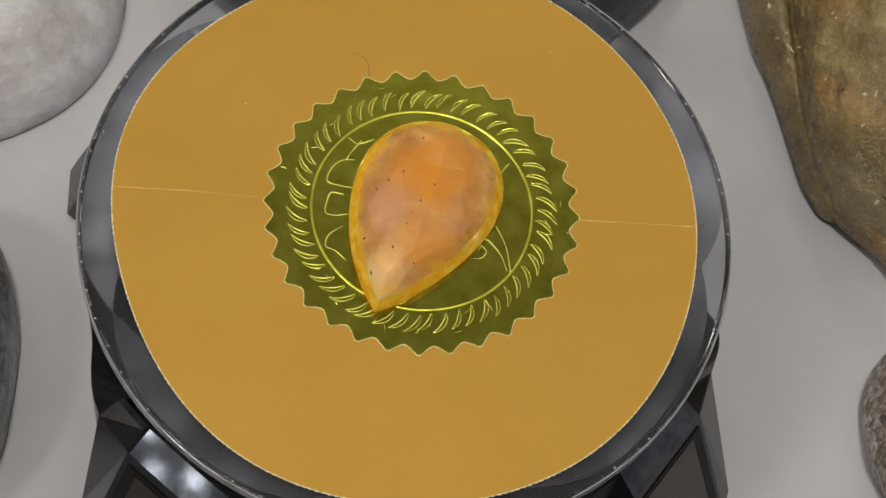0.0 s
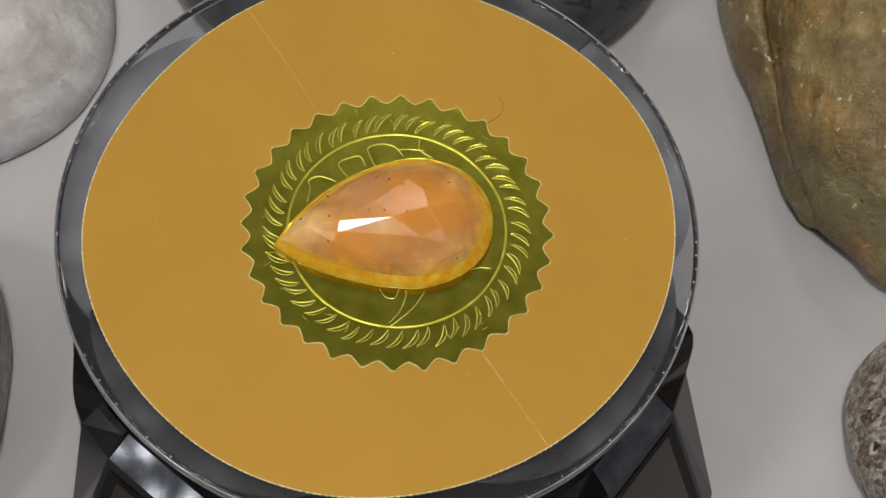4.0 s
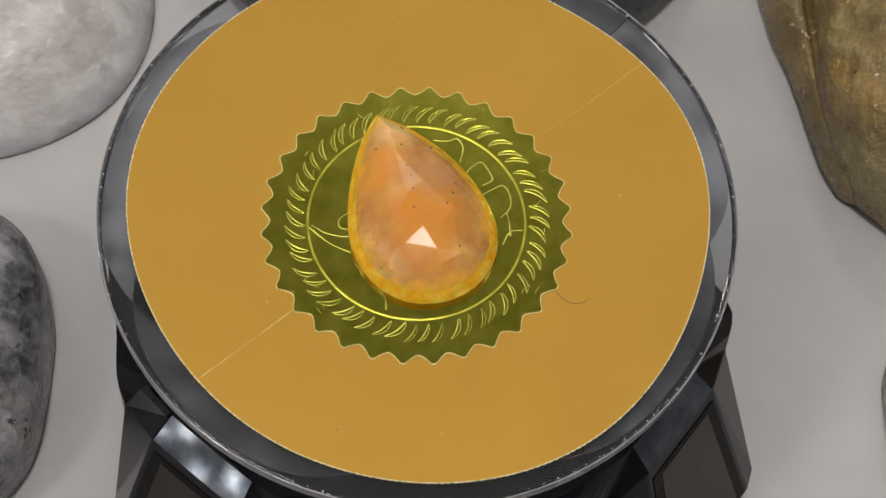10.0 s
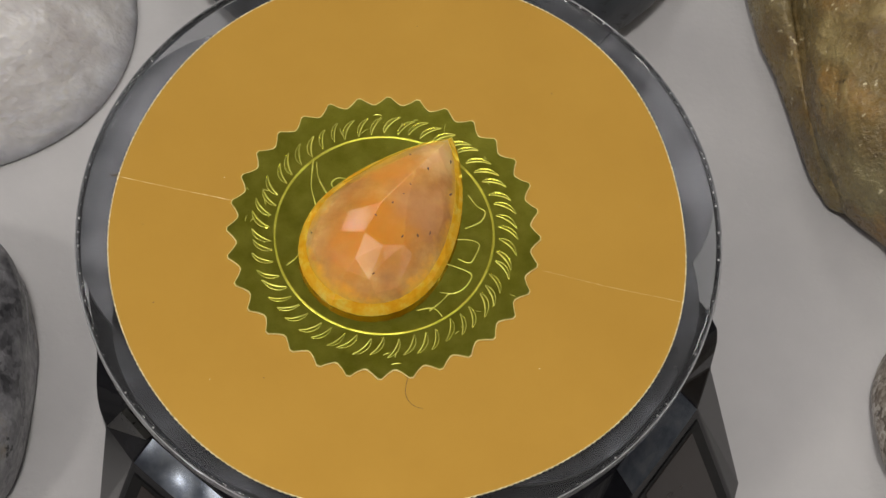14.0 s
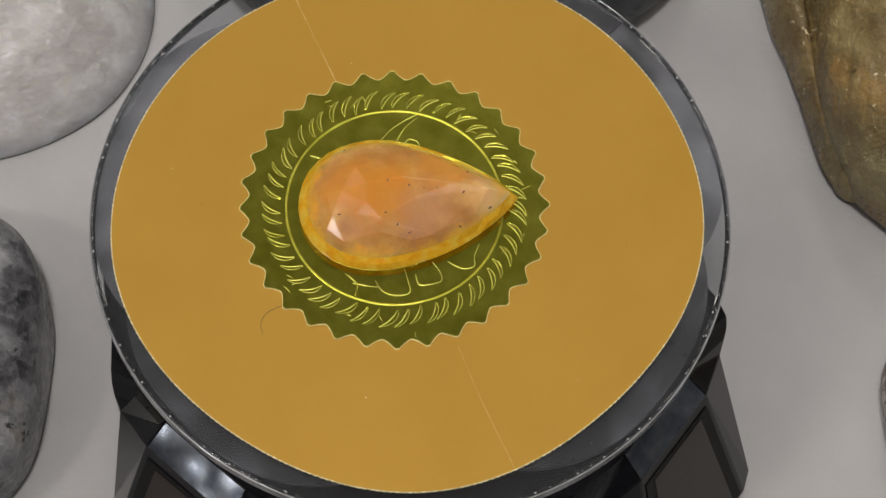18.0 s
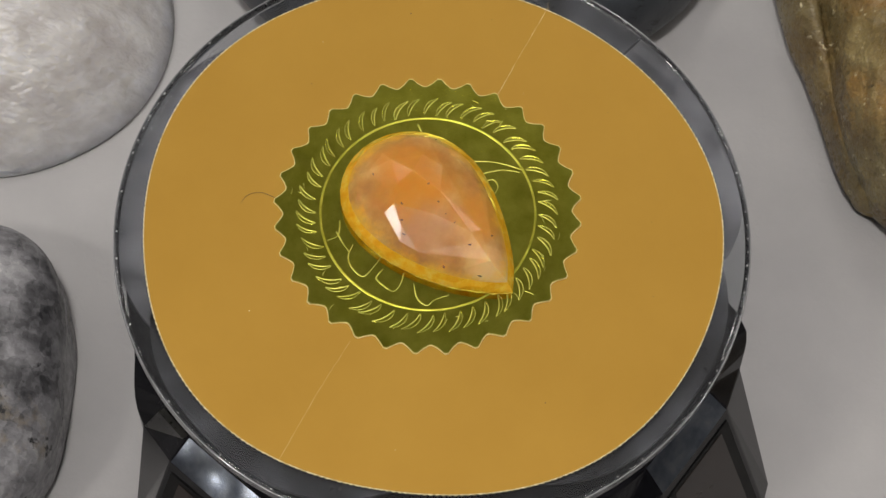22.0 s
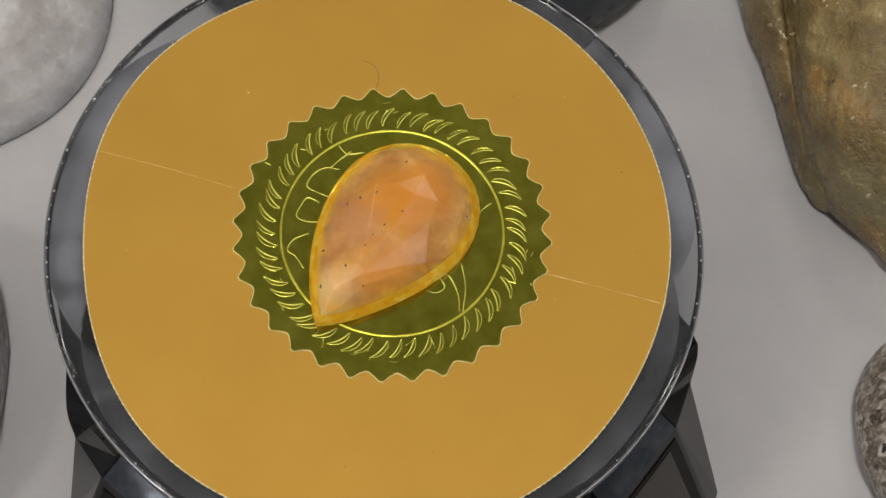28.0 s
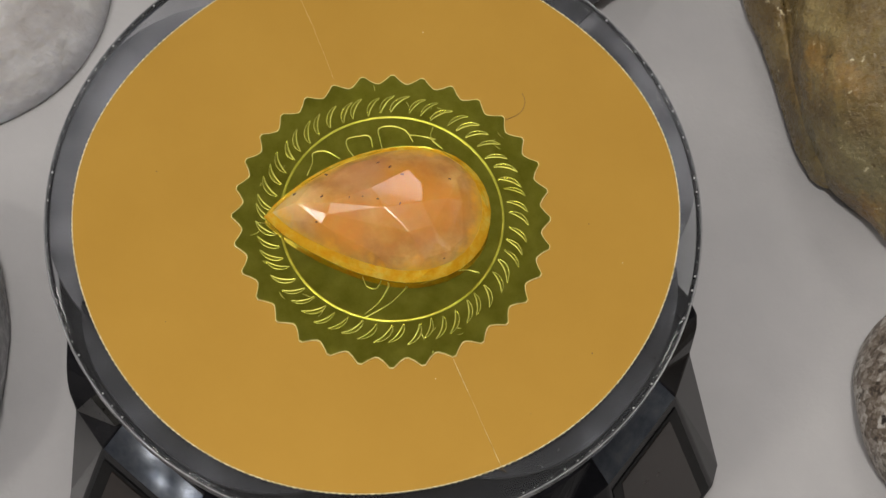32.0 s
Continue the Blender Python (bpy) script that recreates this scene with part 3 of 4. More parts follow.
    loft(bm, [ring(R - 0.0004, TOP - 0.0020), ring(R, TOP - 0.0017), ring(R, TOP + 0.0001), ring(R - 0.0002, TOP + 0.00022),
              ring(R - 0.0004, TOP + 0.0002), ring(R - 0.0006, TOP)])
    plate = part("plate", bm, clear_mat, base, "clear acrylic plate with a beaded lip", smooth=True)
    # dark ring for the lip's refraction, bright arris, pale beads painting the glints
    bm = bmesh.new()
    loft(bm, [ring(0.05284, TOP - 0.0021), ring(0.0529, TOP - 0.0021), ring(0.0532, TOP - 0.0018), ring(0.0532, TOP), ring(0.0531, TOP + 0.00022), ring(0.05284, TOP + 0.00022), ring(0.05284, TOP - 0.0021)], False, False)
    part("rim", bm, rim_mat, plate, "dark ring at the plate's rim, put in for the lip's refraction", smooth=False)
    bm = bmesh.new()
    m = 160
    loops = [[((0.05306 + 0.00010 * math.cos(b)) * math.cos(i * 2 * math.pi / m), (0.05306 + 0.00010 * math.cos(b)) * math.sin(i * 2 * math.pi / m), TOP + 0.0002 + 0.00014 * math.sin(b)) for i in range(m)] for b in (0, 1.57, 3.14, 4.71, 6.2832)]
    loft(bm, loops, False, False)
    part("arris", bm, arris_mat, plate, "polished edge of the plate", smooth=True)
    bm = bmesh.new()
    loops = [[((0.0528 + 0.0001 * math.cos(b)) * math.cos(i * 2 * math.pi / m), (0.0528 + 0.0001 * math.cos(b)) * math.sin(i * 2 * math.pi / m), TOP - 0.0019 + 0.0001 * math.sin(b)) for i in range(m)] for b in (0, 1.57, 3.14, 4.71, 6.2832)]
    loft(bm, loops, False, False)
    part("arris", bm, arris_mat, plate, "polished edge of the plate", smooth=True)
    bm = bmesh.new()
    bmesh.ops.create_icosphere(bm, subdivisions=2, radius=0.00017)
    bead = mesh_of("bead", bm, glint_bead_mat, True)
    for i in range(132):
        ob = new("bead", bead)
        ob.parent = plate
        a = i * 2 * math.pi / 132
        ob.location = (0.05262 * math.cos(a), 0.05262 * math.sin(a), TOP + 0.00028)
        ob.scale = (random.choice((0.35, 0.5, 0.65, 0.8, 1.0)),) * 3
    plate.visible_shadow = False
    me = plate.data
    me.polygons.foreach_set("use_smooth", [len(p.vertices) == 4 for p in me.polygons])
    return base, plate


def bulge(a, b, u, pinch=0.0, start=(0.3, 0.3)):
    """A point between a and b round the axis, drawn in by pinch half-way."""
    p = a.lerp(b, u)
    r = math.hypot(a.x, a.y) * (1 - u) + math.hypot(b.x, b.y) * u
    e = min(1.0, max(0.0, (min(u - start[0], 1 - u - start[1])) / 0.28))
    r -= pinch * e * e * (3 - 2 * e)
    k = r / math.hypot(p.x, p.y)
    return Vector((p.x * k, p.y * k, p.z))


def slab(bm, quad, thick):
    nrm = (quad[1] - quad[0]).cross(quad[3] - quad[0]).normalized()
    mid = sum(quad, Vector()) / 4
    if nrm.dot(Vector((mid.x, mid.y, 0))) < 0:
        nrm = -nrm
    loft(bm, [[p - nrm * 0.0004 for p in quad], [p + nrm * thick for p in quad]])


def barrel(bm, quad, thick):
    """A slab whose face bows out a little along its length."""
    nrm = (quad[1] - quad[0]).cross(quad[3] - quad[0]).normalized()
    if nrm.z < 0:
        nrm = -nrm
    steps, rows = 18, 4
    grid = []
    for i in range(steps + 1):
        u = i / steps
        a, b = quad[0].lerp(quad[1], u), quad[3].lerp(quad[2], u)
        grid.append([bm.verts.new(a.lerp(b, j / rows) + nrm * (thick + 0.00022 * (1 - (2 * u - 1) ** 2) + 0.00003 * (1 - (2 * j / rows - 1) ** 2))) for j in range(rows + 1)])
    for c, d in zip(grid, grid[1:]):
        for j in range(rows):
            bm.faces.new((c[j], d[j], d[j + 1], c[j + 1]))


base, plate = turntable()


# ---- gold paper, seal, stone on the plate; all have their origin on the axis ----
def gold_radius(a):
    c = (48.23, 0.10, 0.38, -0.69, -0.04, -0.23, 0.20, -0.06, -0.37, 0.04, 0.31)
    return (c[0] + sum(c[2 * k - 1] * math.cos(k * a) + c[2 * k] * math.sin(k * a) for k in range(1, 6))) * MM


PAPER_Z = TOP + 0.0002


def gold_paper():
    thing = tagged(new("gold_paper"), "round sheet of matt gold paper with a fine crease", "paper")
    n = 240
    edge = lambda dz, dr: [(((gold_radius(i * 2 * math.pi / n)) + dr) * math.cos(i * 2 * math.pi / n), ((gold_radius(i * 2 * math.pi / n)) + dr) * math.sin(i * 2 * math.pi / n), dz) for i in range(n)]
    bm = bmesh.new()
    loft(bm, [edge(TOP + 0.00002, 0), edge(PAPER_Z, 0)])
    part("sheet", bm, paper_mat, thing)
    bm = bmesh.new()
    fine = 900

    def nibbled(dz, dr, bite):
        pts = []
        for i in range(fine):
            a = i * 2 * math.pi / fine
            r = gold_radius(a) + dr + (bite if i % 3 == 0 else 0.0)
            pts.append((r * math.cos(a), r * math.sin(a), dz))
        return pts
    loft(bm, [nibbled(TOP + 0.00002, 0.0, 0), nibbled(TOP + 0.00002, 0.00018, -0.00016), nibbled(PAPER_Z + 0.00005, 0.00016, -0.00016), nibbled(PAPER_Z + 0.00003, -0.00006, 0)], False, False)
    part("cut_edge", bm, paper_edge_mat, thing, "pale nibbled cut edge")
    return thing


SEAL = Vector((2.24, 2.04, 0)) * MM
SEAL_Z = PAPER_Z + 0.0002


def seal():
    thing = tagged(new("foil_seal"), "round gold foil seal with a toothed edge and embossed rope border", "seal")
    teeth, phase = 32, -0.07
    rng = random.Random(5)
    wear = [rng.uniform(-0.00012, 0.00012) for _ in range(teeth)]

    def outline(grow, z):
        """Saw teeth with slightly hollow flanks and blunt tips."""
        pts = []
        for k in range(teeth):
            for u, r in ((-0.06, 25.72), (0.06, 25.72), (0.26, 24.78), (0.44, 24.22), (0.56, 24.22), (0.74, 24.78)):
                a = radians(360 / teeth) * (k + phase + u)
                d = r * MM + grow + wear[k] * (1 if r > 25 else 0.3)
                pts.append((SEAL.x + d * math.cos(a), SEAL.y + d * math.sin(a), z))
        return pts
    bm = bmesh.new()
    loft(bm, [outline(0, PAPER_Z), outline(0, SEAL_Z)])
    part("foil", bm, foil_mat, thing)
    bm = bmesh.new()
    loft(bm, [outline(0.00012, PAPER_Z), outline(0.00010, SEAL_Z + 0.00002), outline(0.00002, SEAL_Z + 0.00005), outline(-0.00004, SEAL_Z + 0.00001)], False, False)
    part("toothed_edge", bm, foil_edge_mat, thing, "pale bright cut edge")
    bm = bmesh.new()
    n = 160
    rings = [[(SEAL.x + (0.0180 + dr) * math.cos(i * 2 * math.pi / n), SEAL.y + (0.0180 + dr) * math.sin(i * 2 * math.pi / n), SEAL_Z + dz) for i in range(n)]
             for dr, dz in ((-0.00026, -0.00003), (-0.00013, 0.00008), (0, 0.00013), (0.00013, 0.00008), (0.00026, -0.00003))]
    loft(bm, rings, False, False)
    part("embossed_ring", bm, leaf_mat, thing, "embossed ring", smooth=True)
    # rope border: raised leaves that lean with the clock, each with a thin crest on its hollow side
    spine = smooth_line([Vector(p) * MM for p in ((18.75, 0.9, 0), (19.6, 0.75, 0), (20.5, 0.25, 0), (21.3, -0.6, 0), (21.8, -1.7, 0))], 4)
    bm = bmesh.new()
    tube(bm, [(p.x, p.y, p.z) for p in spine], lambda u: 0.00004 + 0.00032 * math.sin(math.pi * (0.12 + 0.85 * u)) ** 0.8, 12, 0.14)
    leaf = mesh_of("rope_leaf", bm, foil_mat, True)
    bm = bmesh.new()
    for side in (-1, 1):
        pts = []
        for k, p in enumerate(spine):
            w = 0.00031 * math.sin(math.pi * k / (len(spine) - 1)) ** 0.7 * side
            pts.append((p.x + 0.55 * w, p.y + 0.85 * w, 0.00002))
        tube(bm, pts, lambda u: 0.00003 + (0.00009 if side < 0 else 0.00003) * math.sin(math.pi * (0.1 + 0.85 * u)), 6, 1.0)
    crest = mesh_of("rope_ridge", bm, relief_mat, True)
    count = 54
    for k in range(count):
        turn = Matrix.Rotation(k * 2 * math.pi / count + rng.uniform(-0.018, 0.018), 4, "Z")
        flat = Matrix.Diagonal((rng.uniform(0.985, 1.012), rng.uniform(0.75, 1.15), rng.uniform(0.35, 1.15), 1))
        for name, me in (("rope_leaf", leaf), ("rope_ridge", crest)):
            ob = new(name, me)
            ob.parent = thing
            ob.matrix_basis = Matrix.Translation((SEAL.x, SEAL.y, SEAL_Z)) @ turn @ flat
    # worn lettering and scrolls inside the ring
    strokes = (((-9.9, -7.8), (-11.7, -6.1), (-13.2, -5.4), (-12.8, -3.4), (-10.6, -1.7)), ((-9.7, 0.6), (-11.8, 0.2), (-13.4, 0.7), (-13.2, 2.7), (-12.5, 4.3), (-10.5, 4.0)),
               ((-8.9, 5.3), (-11.0, 5.6), (-13.2, 6.3), (-12.7, 8.6), (-11.1, 10.2), (-8.8, 10.5)), ((-10.2, 10.5), (-9.3, 12.1), (-7.8, 14.1)), ((-10, 14.6), (-8.3, 13.5), (-5.7, 14.5)),
               ((16.0, -8.5), (15.1, -5.8), (13.3, -3.4), (12.4, -3.0)), ((10.0, -6.4), (11.8, -6.4), (12.7, -5.1), (11.5, -3.7)), ((14.8, 7.5), (15.4, 9.5), (16.6, 11.1)),
               ((14.3, -0.5), (15.9, -4.1), (16.6, -8.8)))
    for stroke in strokes:
        bm = bmesh.new()
        tube(bm, [(p.x, p.y, SEAL_Z) for p in smooth_line([Vector((x, y, 0)) * MM for x, y in stroke], 5)], lambda u: 0.00011 + 0.00004 * math.sin(7 * u + stroke[0][0]), 8, 0.9)
        part("embossed_stroke", bm, relief_mat, thing, smooth=True)
    # scuffs: short fine scratches pressed into the foil
    for k in range(26):
        a, r, lean = rng.uniform(0, 2 * math.pi), rng.uniform(19, 24) * MM, rng.uniform(0, math.pi)
        long = rng.uniform(0.5, 1.8) * MM
        bm = bmesh.new()
        mid = Vector((SEAL.x + r * math.cos(a), SEAL.y + r * math.sin(a), SEAL_Z))
        tube(bm, [mid + Vector((math.cos(lean + 0.3 * u), math.sin(lean + 0.3 * u), 0)) * (long * (u - 0.5)) for u in (0, 0.25, 0.5, 0.75, 1)], lambda u: 0.00002 + 0.00004 * math.sin(math.pi * u), 5, 0.8)
        part("scuff", bm, relief_mat, thing)
    return thing


def gem_outline(count, inset):
    """The pear outline of the stone, drawn in by inset, as points from its tip round."""
    key = ((-5.3, -17.2), (-1.0, -15.4), (3.2, -12.6), (7.2, -9.3), (11.0, -5.3), (14.0, -0.8), (15.4, 4.0), (15.2, 8.7), (13.2, 13.0), (9.8, 16.0), (5.8, 17.6), (1.4, 17.6), (-2.7, 16.0),
           (-6.0, 12.9), (-8.1, 8.9), (-9.3, 4.3), (-9.7, -0.8), (-9.3, -5.8), (-8.3, -10.2), (-7.0, -14.0), (-5.3, -17.2))
    line = smooth_line([Vector((x, y, 0)) * MM for x, y in key], 10)
    far = [0.0]
    for a, b in zip(line, line[1:]):
        far.append(far[-1] + (b - a).length)
    mid = Vector((2.4, 1.6, 0)) * MM
    out = []
    for i in range(count):
        d = far[-1] * i / count
        j = max(k for k in range(len(far)) if far[k] <= d)
        p = line[j].lerp(line[j + 1], (d - far[j]) / (far[j + 1] - far[j]))
        out.append(mid + (p - mid) * (1 - inset / (p - mid).length))
    return out


def gemstone():
    thing = tagged(new("gemstone"), "faceted pear-shaped peach and orange translucent stone on the seal", "gemstone")
    rng = random.Random(11)
    # foot and bezel with painted foil glow: a low wall, then facets leaning in
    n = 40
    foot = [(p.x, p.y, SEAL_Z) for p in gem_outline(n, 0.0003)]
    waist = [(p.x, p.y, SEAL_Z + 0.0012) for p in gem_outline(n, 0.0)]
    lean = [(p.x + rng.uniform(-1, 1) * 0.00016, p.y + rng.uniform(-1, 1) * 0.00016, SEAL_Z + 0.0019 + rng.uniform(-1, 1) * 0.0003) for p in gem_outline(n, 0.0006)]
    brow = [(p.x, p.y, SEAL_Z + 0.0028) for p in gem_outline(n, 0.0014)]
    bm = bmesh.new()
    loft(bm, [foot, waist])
    part("girdle", bm, girdle_mat, thing, "clear girdle with the foil's orange glow painted in")
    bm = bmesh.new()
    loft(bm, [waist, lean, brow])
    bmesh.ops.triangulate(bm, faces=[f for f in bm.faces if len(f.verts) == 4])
    part("bezel", bm, bezel_mat, thing, "sparkling facets with the foil's pale yellow glow painted in")
    # rose-cut crown: flat facets between rings of corners
    bm = bmesh.new()
    for count, inset, z, turn in ((40, 0.0013, 0.00265, 0.0), (20, 0.0029, 0.0041, 0.5), (16, 0.0050, 0.0054, 0.0), (11, 0.0075, 0.0064, 0.5), (7, 0.0098, 0.0071, 0.1), (3, 0.0112, 0.0074, 0.4)):
        ring = gem_outline(count * 10, inset)
        for i in range(count):
            p = ring[int((i + turn) * 10) % (count * 10)]
            j = 0.0 if count == 40 else 1.0
            bm.verts.new((p.x + rng.uniform(-1, 1) * 0.0005 * j, p.y + rng.uniform(-1, 1) * 0.0005 * j, SEAL_Z + z + rng.uniform(-1, 1) * 0.00026 * j))
    bmesh.ops.convex_hull(bm, input=bm.verts[:])
    bmesh.ops.delete(bm, geom=[v for v in bm.verts if not v.link_faces], context="VERTS")
    bmesh.ops.dissolve_limit(bm, angle_limit=0.02, verts=bm.verts[:], edges=bm.edges[:])
    sharp = [e for e in bm.edges if len(e.link_faces) == 2 and e.calc_face_angle(0) > 0.06 and min(v.co.z for v in e.verts) > SEAL_Z + 0.003]
    bmesh.ops.bevel(bm, geom=sharp, offset=0.00009, segments=1, affect="EDGES", clamp_overlap=True)
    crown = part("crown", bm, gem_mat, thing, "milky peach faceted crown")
    bm = bmesh.new()
    bm.from_mesh(crown.data)
    # dark inclusions at the surface
    spots = ((-7.1, -5.4, 2), (-3.1, -8.5, 2.2), (3.6, 2.7, 1), (-8.0, -9.4, 1.6), (0.0, -2.2, 0.7), (-3.6, 4.0, 1), (-5.4, 2.7, 1), (0.5, -10.3, 1), (6.9, 6.1, 1), (4.9, 8.0, 0.7), (1.9, 12.0, 0.7),
             (12.2, 14.0, 2), (-2.8, -8.1, 1.2), (-1.3, 5.2, 1), (1.4, -0.2, 1), (-0.7, -4.2, 0.8), (13.4, 6.2, 0.8), (-2.4, 15.2, 1.5), (-6.0, -11.4, 1.5), (11.0, 14.8, 1.2))
    ray = Vector((0, 0, -1))
    bmesh.ops.triangulate(bm, faces=bm.faces[:])
    for x, y, size in spots:
        hits = [geometry.intersect_ray_tri(*(v.co for v in f.verts), ray, Vector((x, y, 80)) * MM, True) for f in bm.faces]
        hits = [h for h in hits if h]
        if not hits:
            continue
        place = max(hits, key=lambda h: h.z)
        b2 = bmesh.new()
        bmesh.ops.create_icosphere(b2, subdivisions=2, radius=1)
        r, skew, long = 0.00017 * size ** 0.7, rng.uniform(-1.2, 1.2), rng.uniform(0.8, 2.2)
        for v in b2.verts:
            w = 1 + 0.7 * noise.noise(v.co * 1.9 + Vector((x, y, 0)))
            v.co = place + Vector((v.co.x * r * w + v.co.y * r * skew, v.co.y * r * w * long, v.co.z * r * 0.25 * w))
        part("inclusion", b2, spot_mat, thing, "dark brown inclusion", smooth=True)
    bm.free()
    return thing


paper, foil, stone = gold_paper(), seal(), gemstone()


# ---- stones round the turntable ----
def rock(name, label, centre, radii, material, seed, rough=0.06, turn=0, power=2.3, sub=5, shape=None, cut=0.4):
    bm = bmesh.new()
    bmesh.ops.create_icosphere(bm, subdivisions=sub, radius=1.0)
    off = Vector((seed * 7.3, seed * 3.1, seed * 5.7))
    for v in bm.verts:
        p = v.co.normalized()
        k = (abs(p.x) ** power + abs(p.y) ** power + abs(p.z) ** power) ** (-1 / power)
        d = 1 + rough * noise.noise(p * 1.6 + off) * 2 + rough * 0.5 * noise.noise(p * 4 + off) + rough * 0.2 * noise.noise(p * 11 + off)
        q = Vector((p.x * radii[0], p.y * radii[1], p.z * radii[2])) * (k * d * MM)
        if shape:
            q = shape(p, q)
        q.z = max(q.z, -radii[2] * cut * MM)
        v.co = q
    low = min(v.co.z for v in bm.verts)
    for v in bm.verts:
        v.co.z -= low
    ob = part(name, bm, material, smooth=True)
    ob.matrix_basis = pose(centre[0] * MM, centre[1] * MM, 0, 0, 0, turn)
    return tagged(ob, label, "stone")


def olive_stone():
    """A high body over a lower flank that ends in two knuckles, with a cleft between body and flank."""
    thing = tagged(new("olive_stone"), "large olive brown stone with a cleft flank", "stone")

    def rough(q, amount):
        d = 1.2 * noise.noise(q * 0.07) + 0.8 * noise.noise(q * 0.17) + 0.4 * noise.noise(q * 0.42) + 0.22 * noise.noise(q * 1.0) + 0.10 * noise.noise(q * 2.3)
        w = min(1.0, max(q.z, 0) / 14) * amount
        return Vector((q.x - 0.25 * d * w, q.y + 0.3 * d * w, max(0.0, q.z + d * w))) * MM

    ys = [14.6, 16, 18, 22, 24.5, 26.5, 29, 33, 38, 46, 54, 60, 70, 80, 95, 112]
    edge = [104, 98.2, 95.2, 92.2, 89.3, 87.0, 84.7, 82.9, 80.9, 79.5, 78.6, 78.1, 77.0, 76.5, 79, 92]
    tall = [0.10, 0.30, 0.48, 0.66, 0.74, 0.80, 0.86, 0.92, 0.97, 1, 1, 1, 1, 1, 0.9, 0.4]
    bm = bmesh.new()
    rows, n = 150, 96
    rings = []
    for r in range(rows):
        y = ys[0] + (ys[-1] - ys[0]) * (r / (rows - 1)) ** 1.3
        xl, k = (float(np.interp(y, ys, v)) for v in (edge, tall))
        right = 134 + 7 * math.sin((y - 20) / 60)
        sec = [(xl + 2.2, 0), (xl + 1.0, 3.0 * k), (xl + 0.3, 7 * k), (xl, 10 * k), (xl + 0.5, 13.5 * k), (xl + 2.0, 18.5 * k), (xl + 5.5, 24 * k), (xl + 11, 28.5 * k), (xl + 19, 32 * k), (xl + 30, 34 * k),
               (right - 8, 27 * k), (right, 14 * k), (right - 4, 0)]
        pts = smooth_line([Vector((x, 0, z)) for x, z in sec], 8)[:n]
        rings.append([rough(Vector((p.x, y, p.z)), 1.3) for p in pts])
    loft(bm, rings)
    part("body", bm, olive_stone_mat, thing, smooth=True)
    yf = [31.6, 32.2, 33, 35, 38, 43, 51, 59, 66, 75, 80, 92, 104]
    foot = [84.0, 82.9, 82.0, 80.9, 79.9, 78.7, 77.0, 74.9, 72.3, 70.6, 70.0, 70.5, 78]
    bm = bmesh.new()
    rings = []
    for r in range(90):
        y = yf[0] + (yf[-1] - yf[0]) * (r / 89) ** 1.5
        xf, xl = float(np.interp(y, yf, foot)), float(np.interp(y, ys, edge))
        xl = max(xl, xf + 1.2) + 1.6
        end = math.sqrt(min(1.0, (y - yf[0] + 0.15) / 3.5)) * math.sqrt(min(1.0, (yf[-1] - y + 0.3) / 12))
        k = end * (0.86 + 0.9 * min(1.0, max(0.0, (y - 48) / 32)))
        w = xl - xf
        sec = [(xf + 0.9, 0), (xf + 0.1, 1.2 * k), (xf, 3.0 * k), (xf + 0.10 * w, 5.8 * k), (xf + 0.28 * w, 8.2 * k), (xf + 0.5 * w, 9.4 * k), (xf + 0.75 * w, 8.6 * k), (xf + w, 5.0 * k), (xl + 5, 4 * k), (xl + 5, 0)]
        pts = smooth_line([Vector((x, 0, z)) for x, z in sec], 6)
        rings.append([rough(Vector((p.x, y, p.z)), 0.45) for p in pts])
    loft(bm, rings)
    part("flank", bm, olive_stone_mat, thing, smooth=True)
    bm = bmesh.new()
    bmesh.ops.create_icosphere(bm, subdivisions=4, radius=1.0)
    for v in bm.verts:
        p = v.co.normalized()
        q = Vector((85.8 + 3.6 * p.x, 32.2 + 3.0 * p.y - 0.9 * p.x, 2.6 + 6.2 * p.z))
        v.co = rough(q, 0.5)
    part("knuckle", bm, olive_stone_mat, thing, smooth=True)
    return thing


def flat_top(p, q):
    """Sloping round sides and a broad, almost level top."""
    r = min(1.0, math.hypot(p.x, p.y))
    wide = r ** 0.8
    spread = wide / max(r, 1e-6)
    rise = 0.019 * (1 - wide ** 2.6) ** 1.0 if p.z > 0 else 0.0
    return Vector((q.x * spread, q.y * spread, rise * (1 + 0.05 * noise.noise(p * 2.5))))


rock("quartz_pebble", "rough translucent white quartz pebble", (-87.2, 71.3), (35.3, 35.3, 19), quartz_mat, 1, 0.008, power=2.05, cut=0.02, shape=flat_top)
rock("grey_pebble", "weathered grey granite pebble with dark pits", (-89, -8.6), (23, 30.5, 17), grey_stone_mat, 2, 0.02, power=2.8, cut=0.3)
olive_stone()
rock("brown_pebble", "small speckled brown granite pebble", (107, -15), (19.5, 22, 13), brown_stone_mat, 4, 0.03, power=2.1, cut=0.3)
rock("dark_pebble", "smooth dark slate pebble with wavy streaks", (7, 103), (54, 46, 22), dark_stone_mat, 5, 0.012)


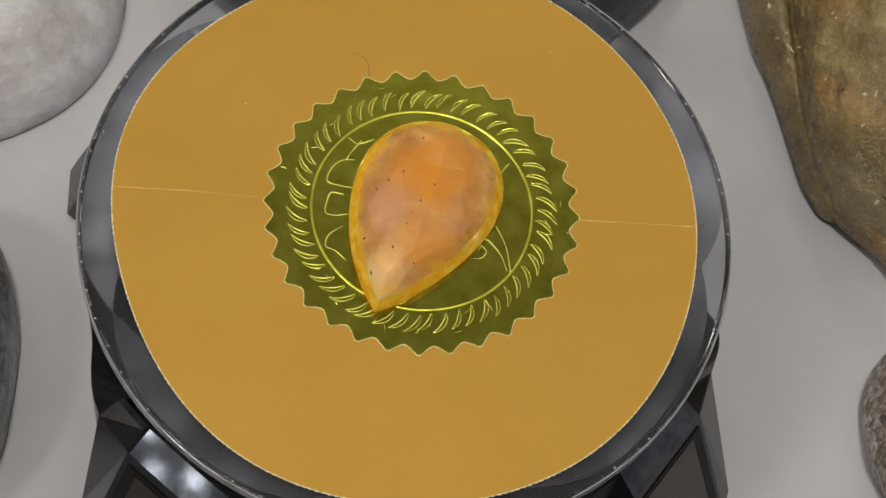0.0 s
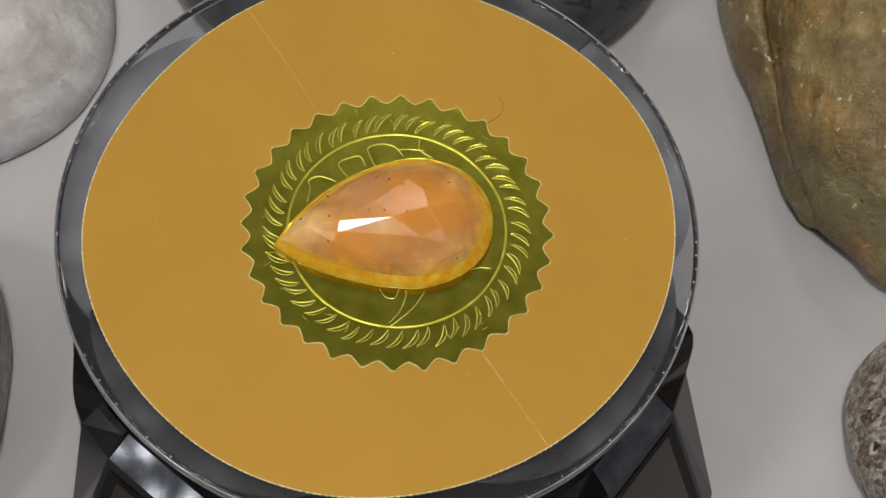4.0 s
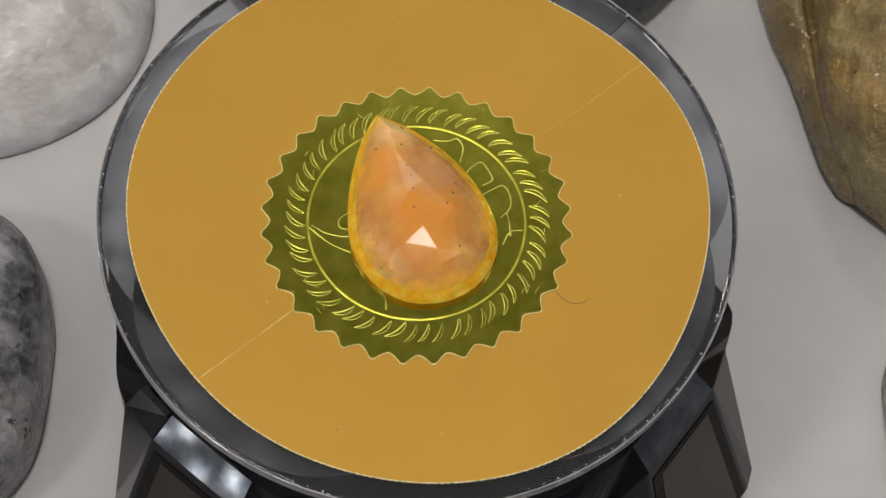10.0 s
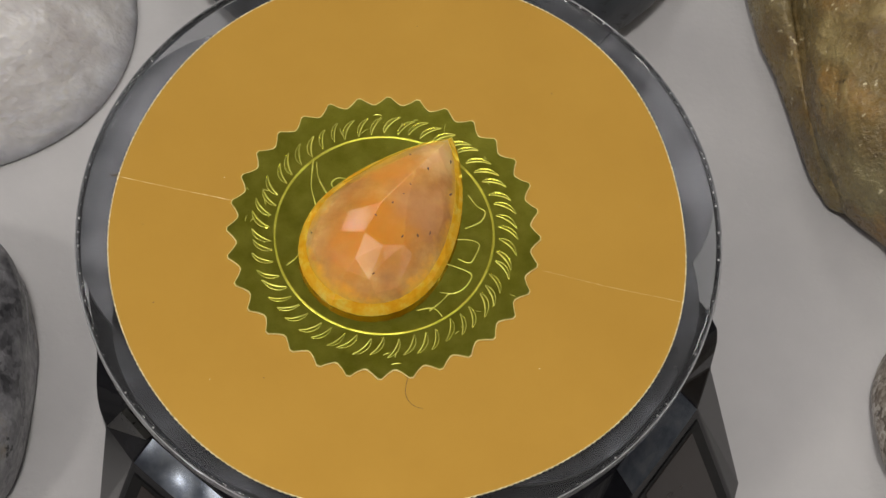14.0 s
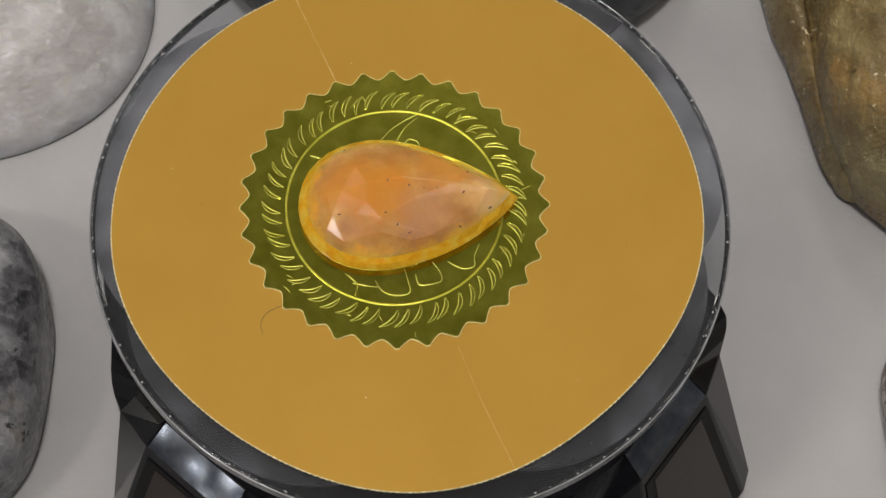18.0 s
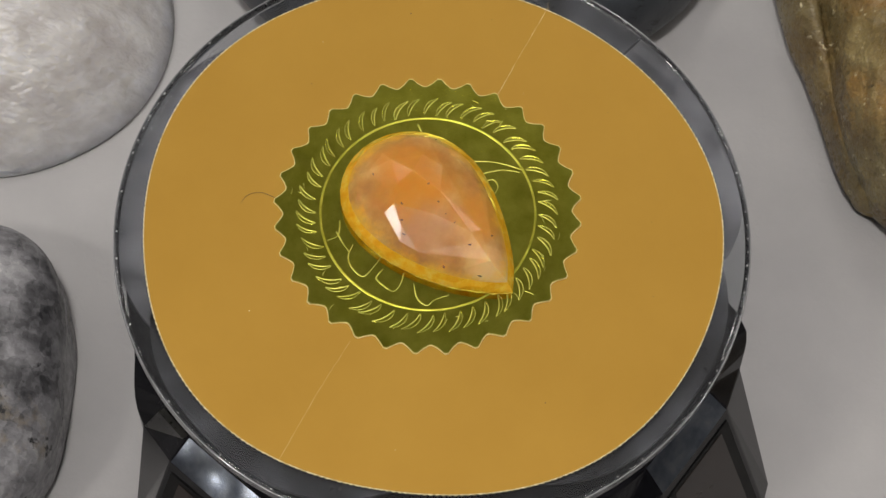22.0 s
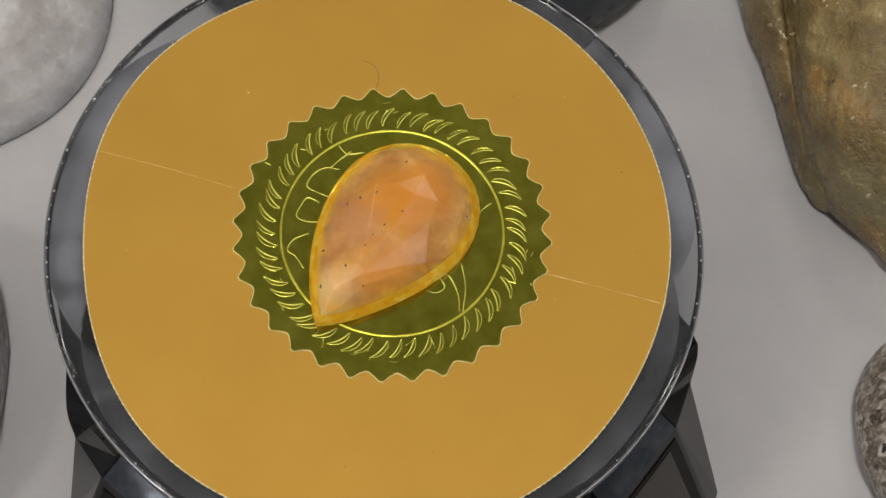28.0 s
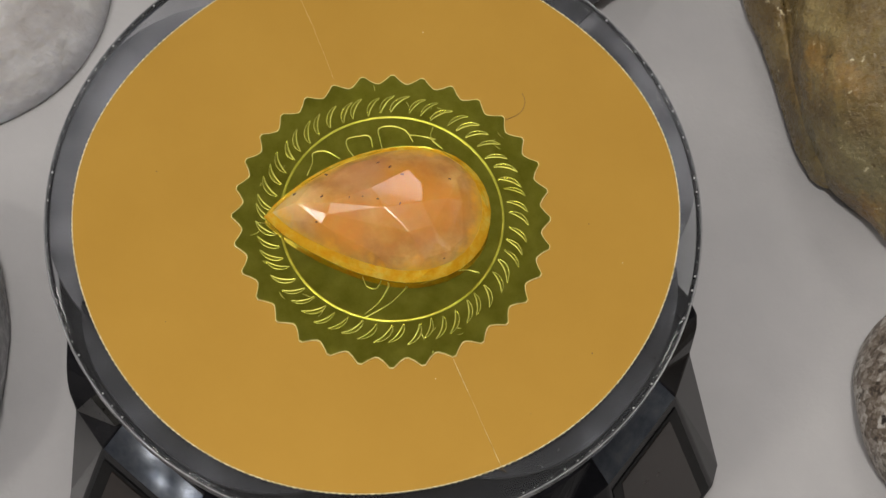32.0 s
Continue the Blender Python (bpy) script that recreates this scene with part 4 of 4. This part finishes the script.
# ---- small things on the paper ----
def litter():
    hair = tagged(new("hair"), "thin dark hair lying on the gold paper", "hair")
    bm = bmesh.new()
    line = smooth_line([Vector((x, y, 0)) * MM for x, y in ((-6.8, 24.8), (-6.8, 28.2), (-7.5, 29.8), (-8.8, 30.7), (-10.2, 30.8))], 5)
    tube(bm, [(p.x, p.y, PAPER_Z + 0.00006) for p in line], lambda u: 0.000045 - 0.000015 * u, 5)
    part("strand", bm, fibre_mat, hair)
    crease = tagged(new("crease"), "fine pale crease line across the gold paper", "crease")
    for name, a, b in (("crease_line", (27.4, 1.4), (48.2, 1.1)), ("crease_line", (-35.2, 3.6), (-47.6, 3.7)), ("crease_line", (-24.5, 3.0), (-35.2, 3.6))):
        bm = bmesh.new()
        u0, u1 = Vector((*a, 0)) * MM, Vector((*b, 0)) * MM
        pts = [u0.lerp(u1, i / 12) + Vector((0, 0.00006 * noise.noise(Vector((i * 0.7, a[0], 0))), 0)) for i in range(13)]
        w = 0.000055 if a[0] > 0 else 0.00004 if a[0] != -24.5 else 0.000025
        tube(bm, [(p.x, p.y, PAPER_Z) for p in pts], lambda u: w * (0.7 + 0.3 * math.sin(9 * u)), 5, 0.7)
        part(name, bm, crease_mat, crease)
    nick = bmesh.new()
    tube(nick, [(0.0476, 0.0006, PAPER_Z), (0.0482, 0.0012, PAPER_Z + 0.0002), (0.0487, 0.0013, PAPER_Z + 0.0005)], 0.00016, 5)
    part("torn_nick", nick, fibre_mat, crease, "dark torn nick")
    specks = []
    for k, (x, y) in enumerate(((33.4, -17.0), (23.9, 33.1), (15.6, 31.0), (41.3, 8.8), (-27.0, 20.2), (17.5, -32.3), (-30.4, 3.5), (30.3, -2.5), (-20, -30), (5, -38), (-38, -12), (36, 22))):
        speck = tagged(new("dust_speck"), "tiny crumb of dust on the gold paper", "dust", group="dust on the paper")
        bm = bmesh.new()
        bmesh.ops.create_icosphere(bm, subdivisions=1, radius=1)
        r = random.uniform(0.00005, 0.00011)
        for v in bm.verts:
            v.co = Vector((x * MM + v.co.x * r * random.uniform(0.7, 1.9), y * MM + v.co.y * r * random.uniform(0.7, 1.4), PAPER_Z + 0.00004 + v.co.z * r * 0.4))
        part("crumb", bm, paper_edge_mat if k % 3 == 1 else fibre_mat, speck)
        specks.append(speck)
    return [hair, crease] + specks


bits = litter()


# ---- what turns ----
def motions():
    for thing in [plate, paper, foil, stone] + bits:
        walk(thing, [(t, pose(0, 0, 0, 0, 0, a)) for t, a in SPIN])


motions()
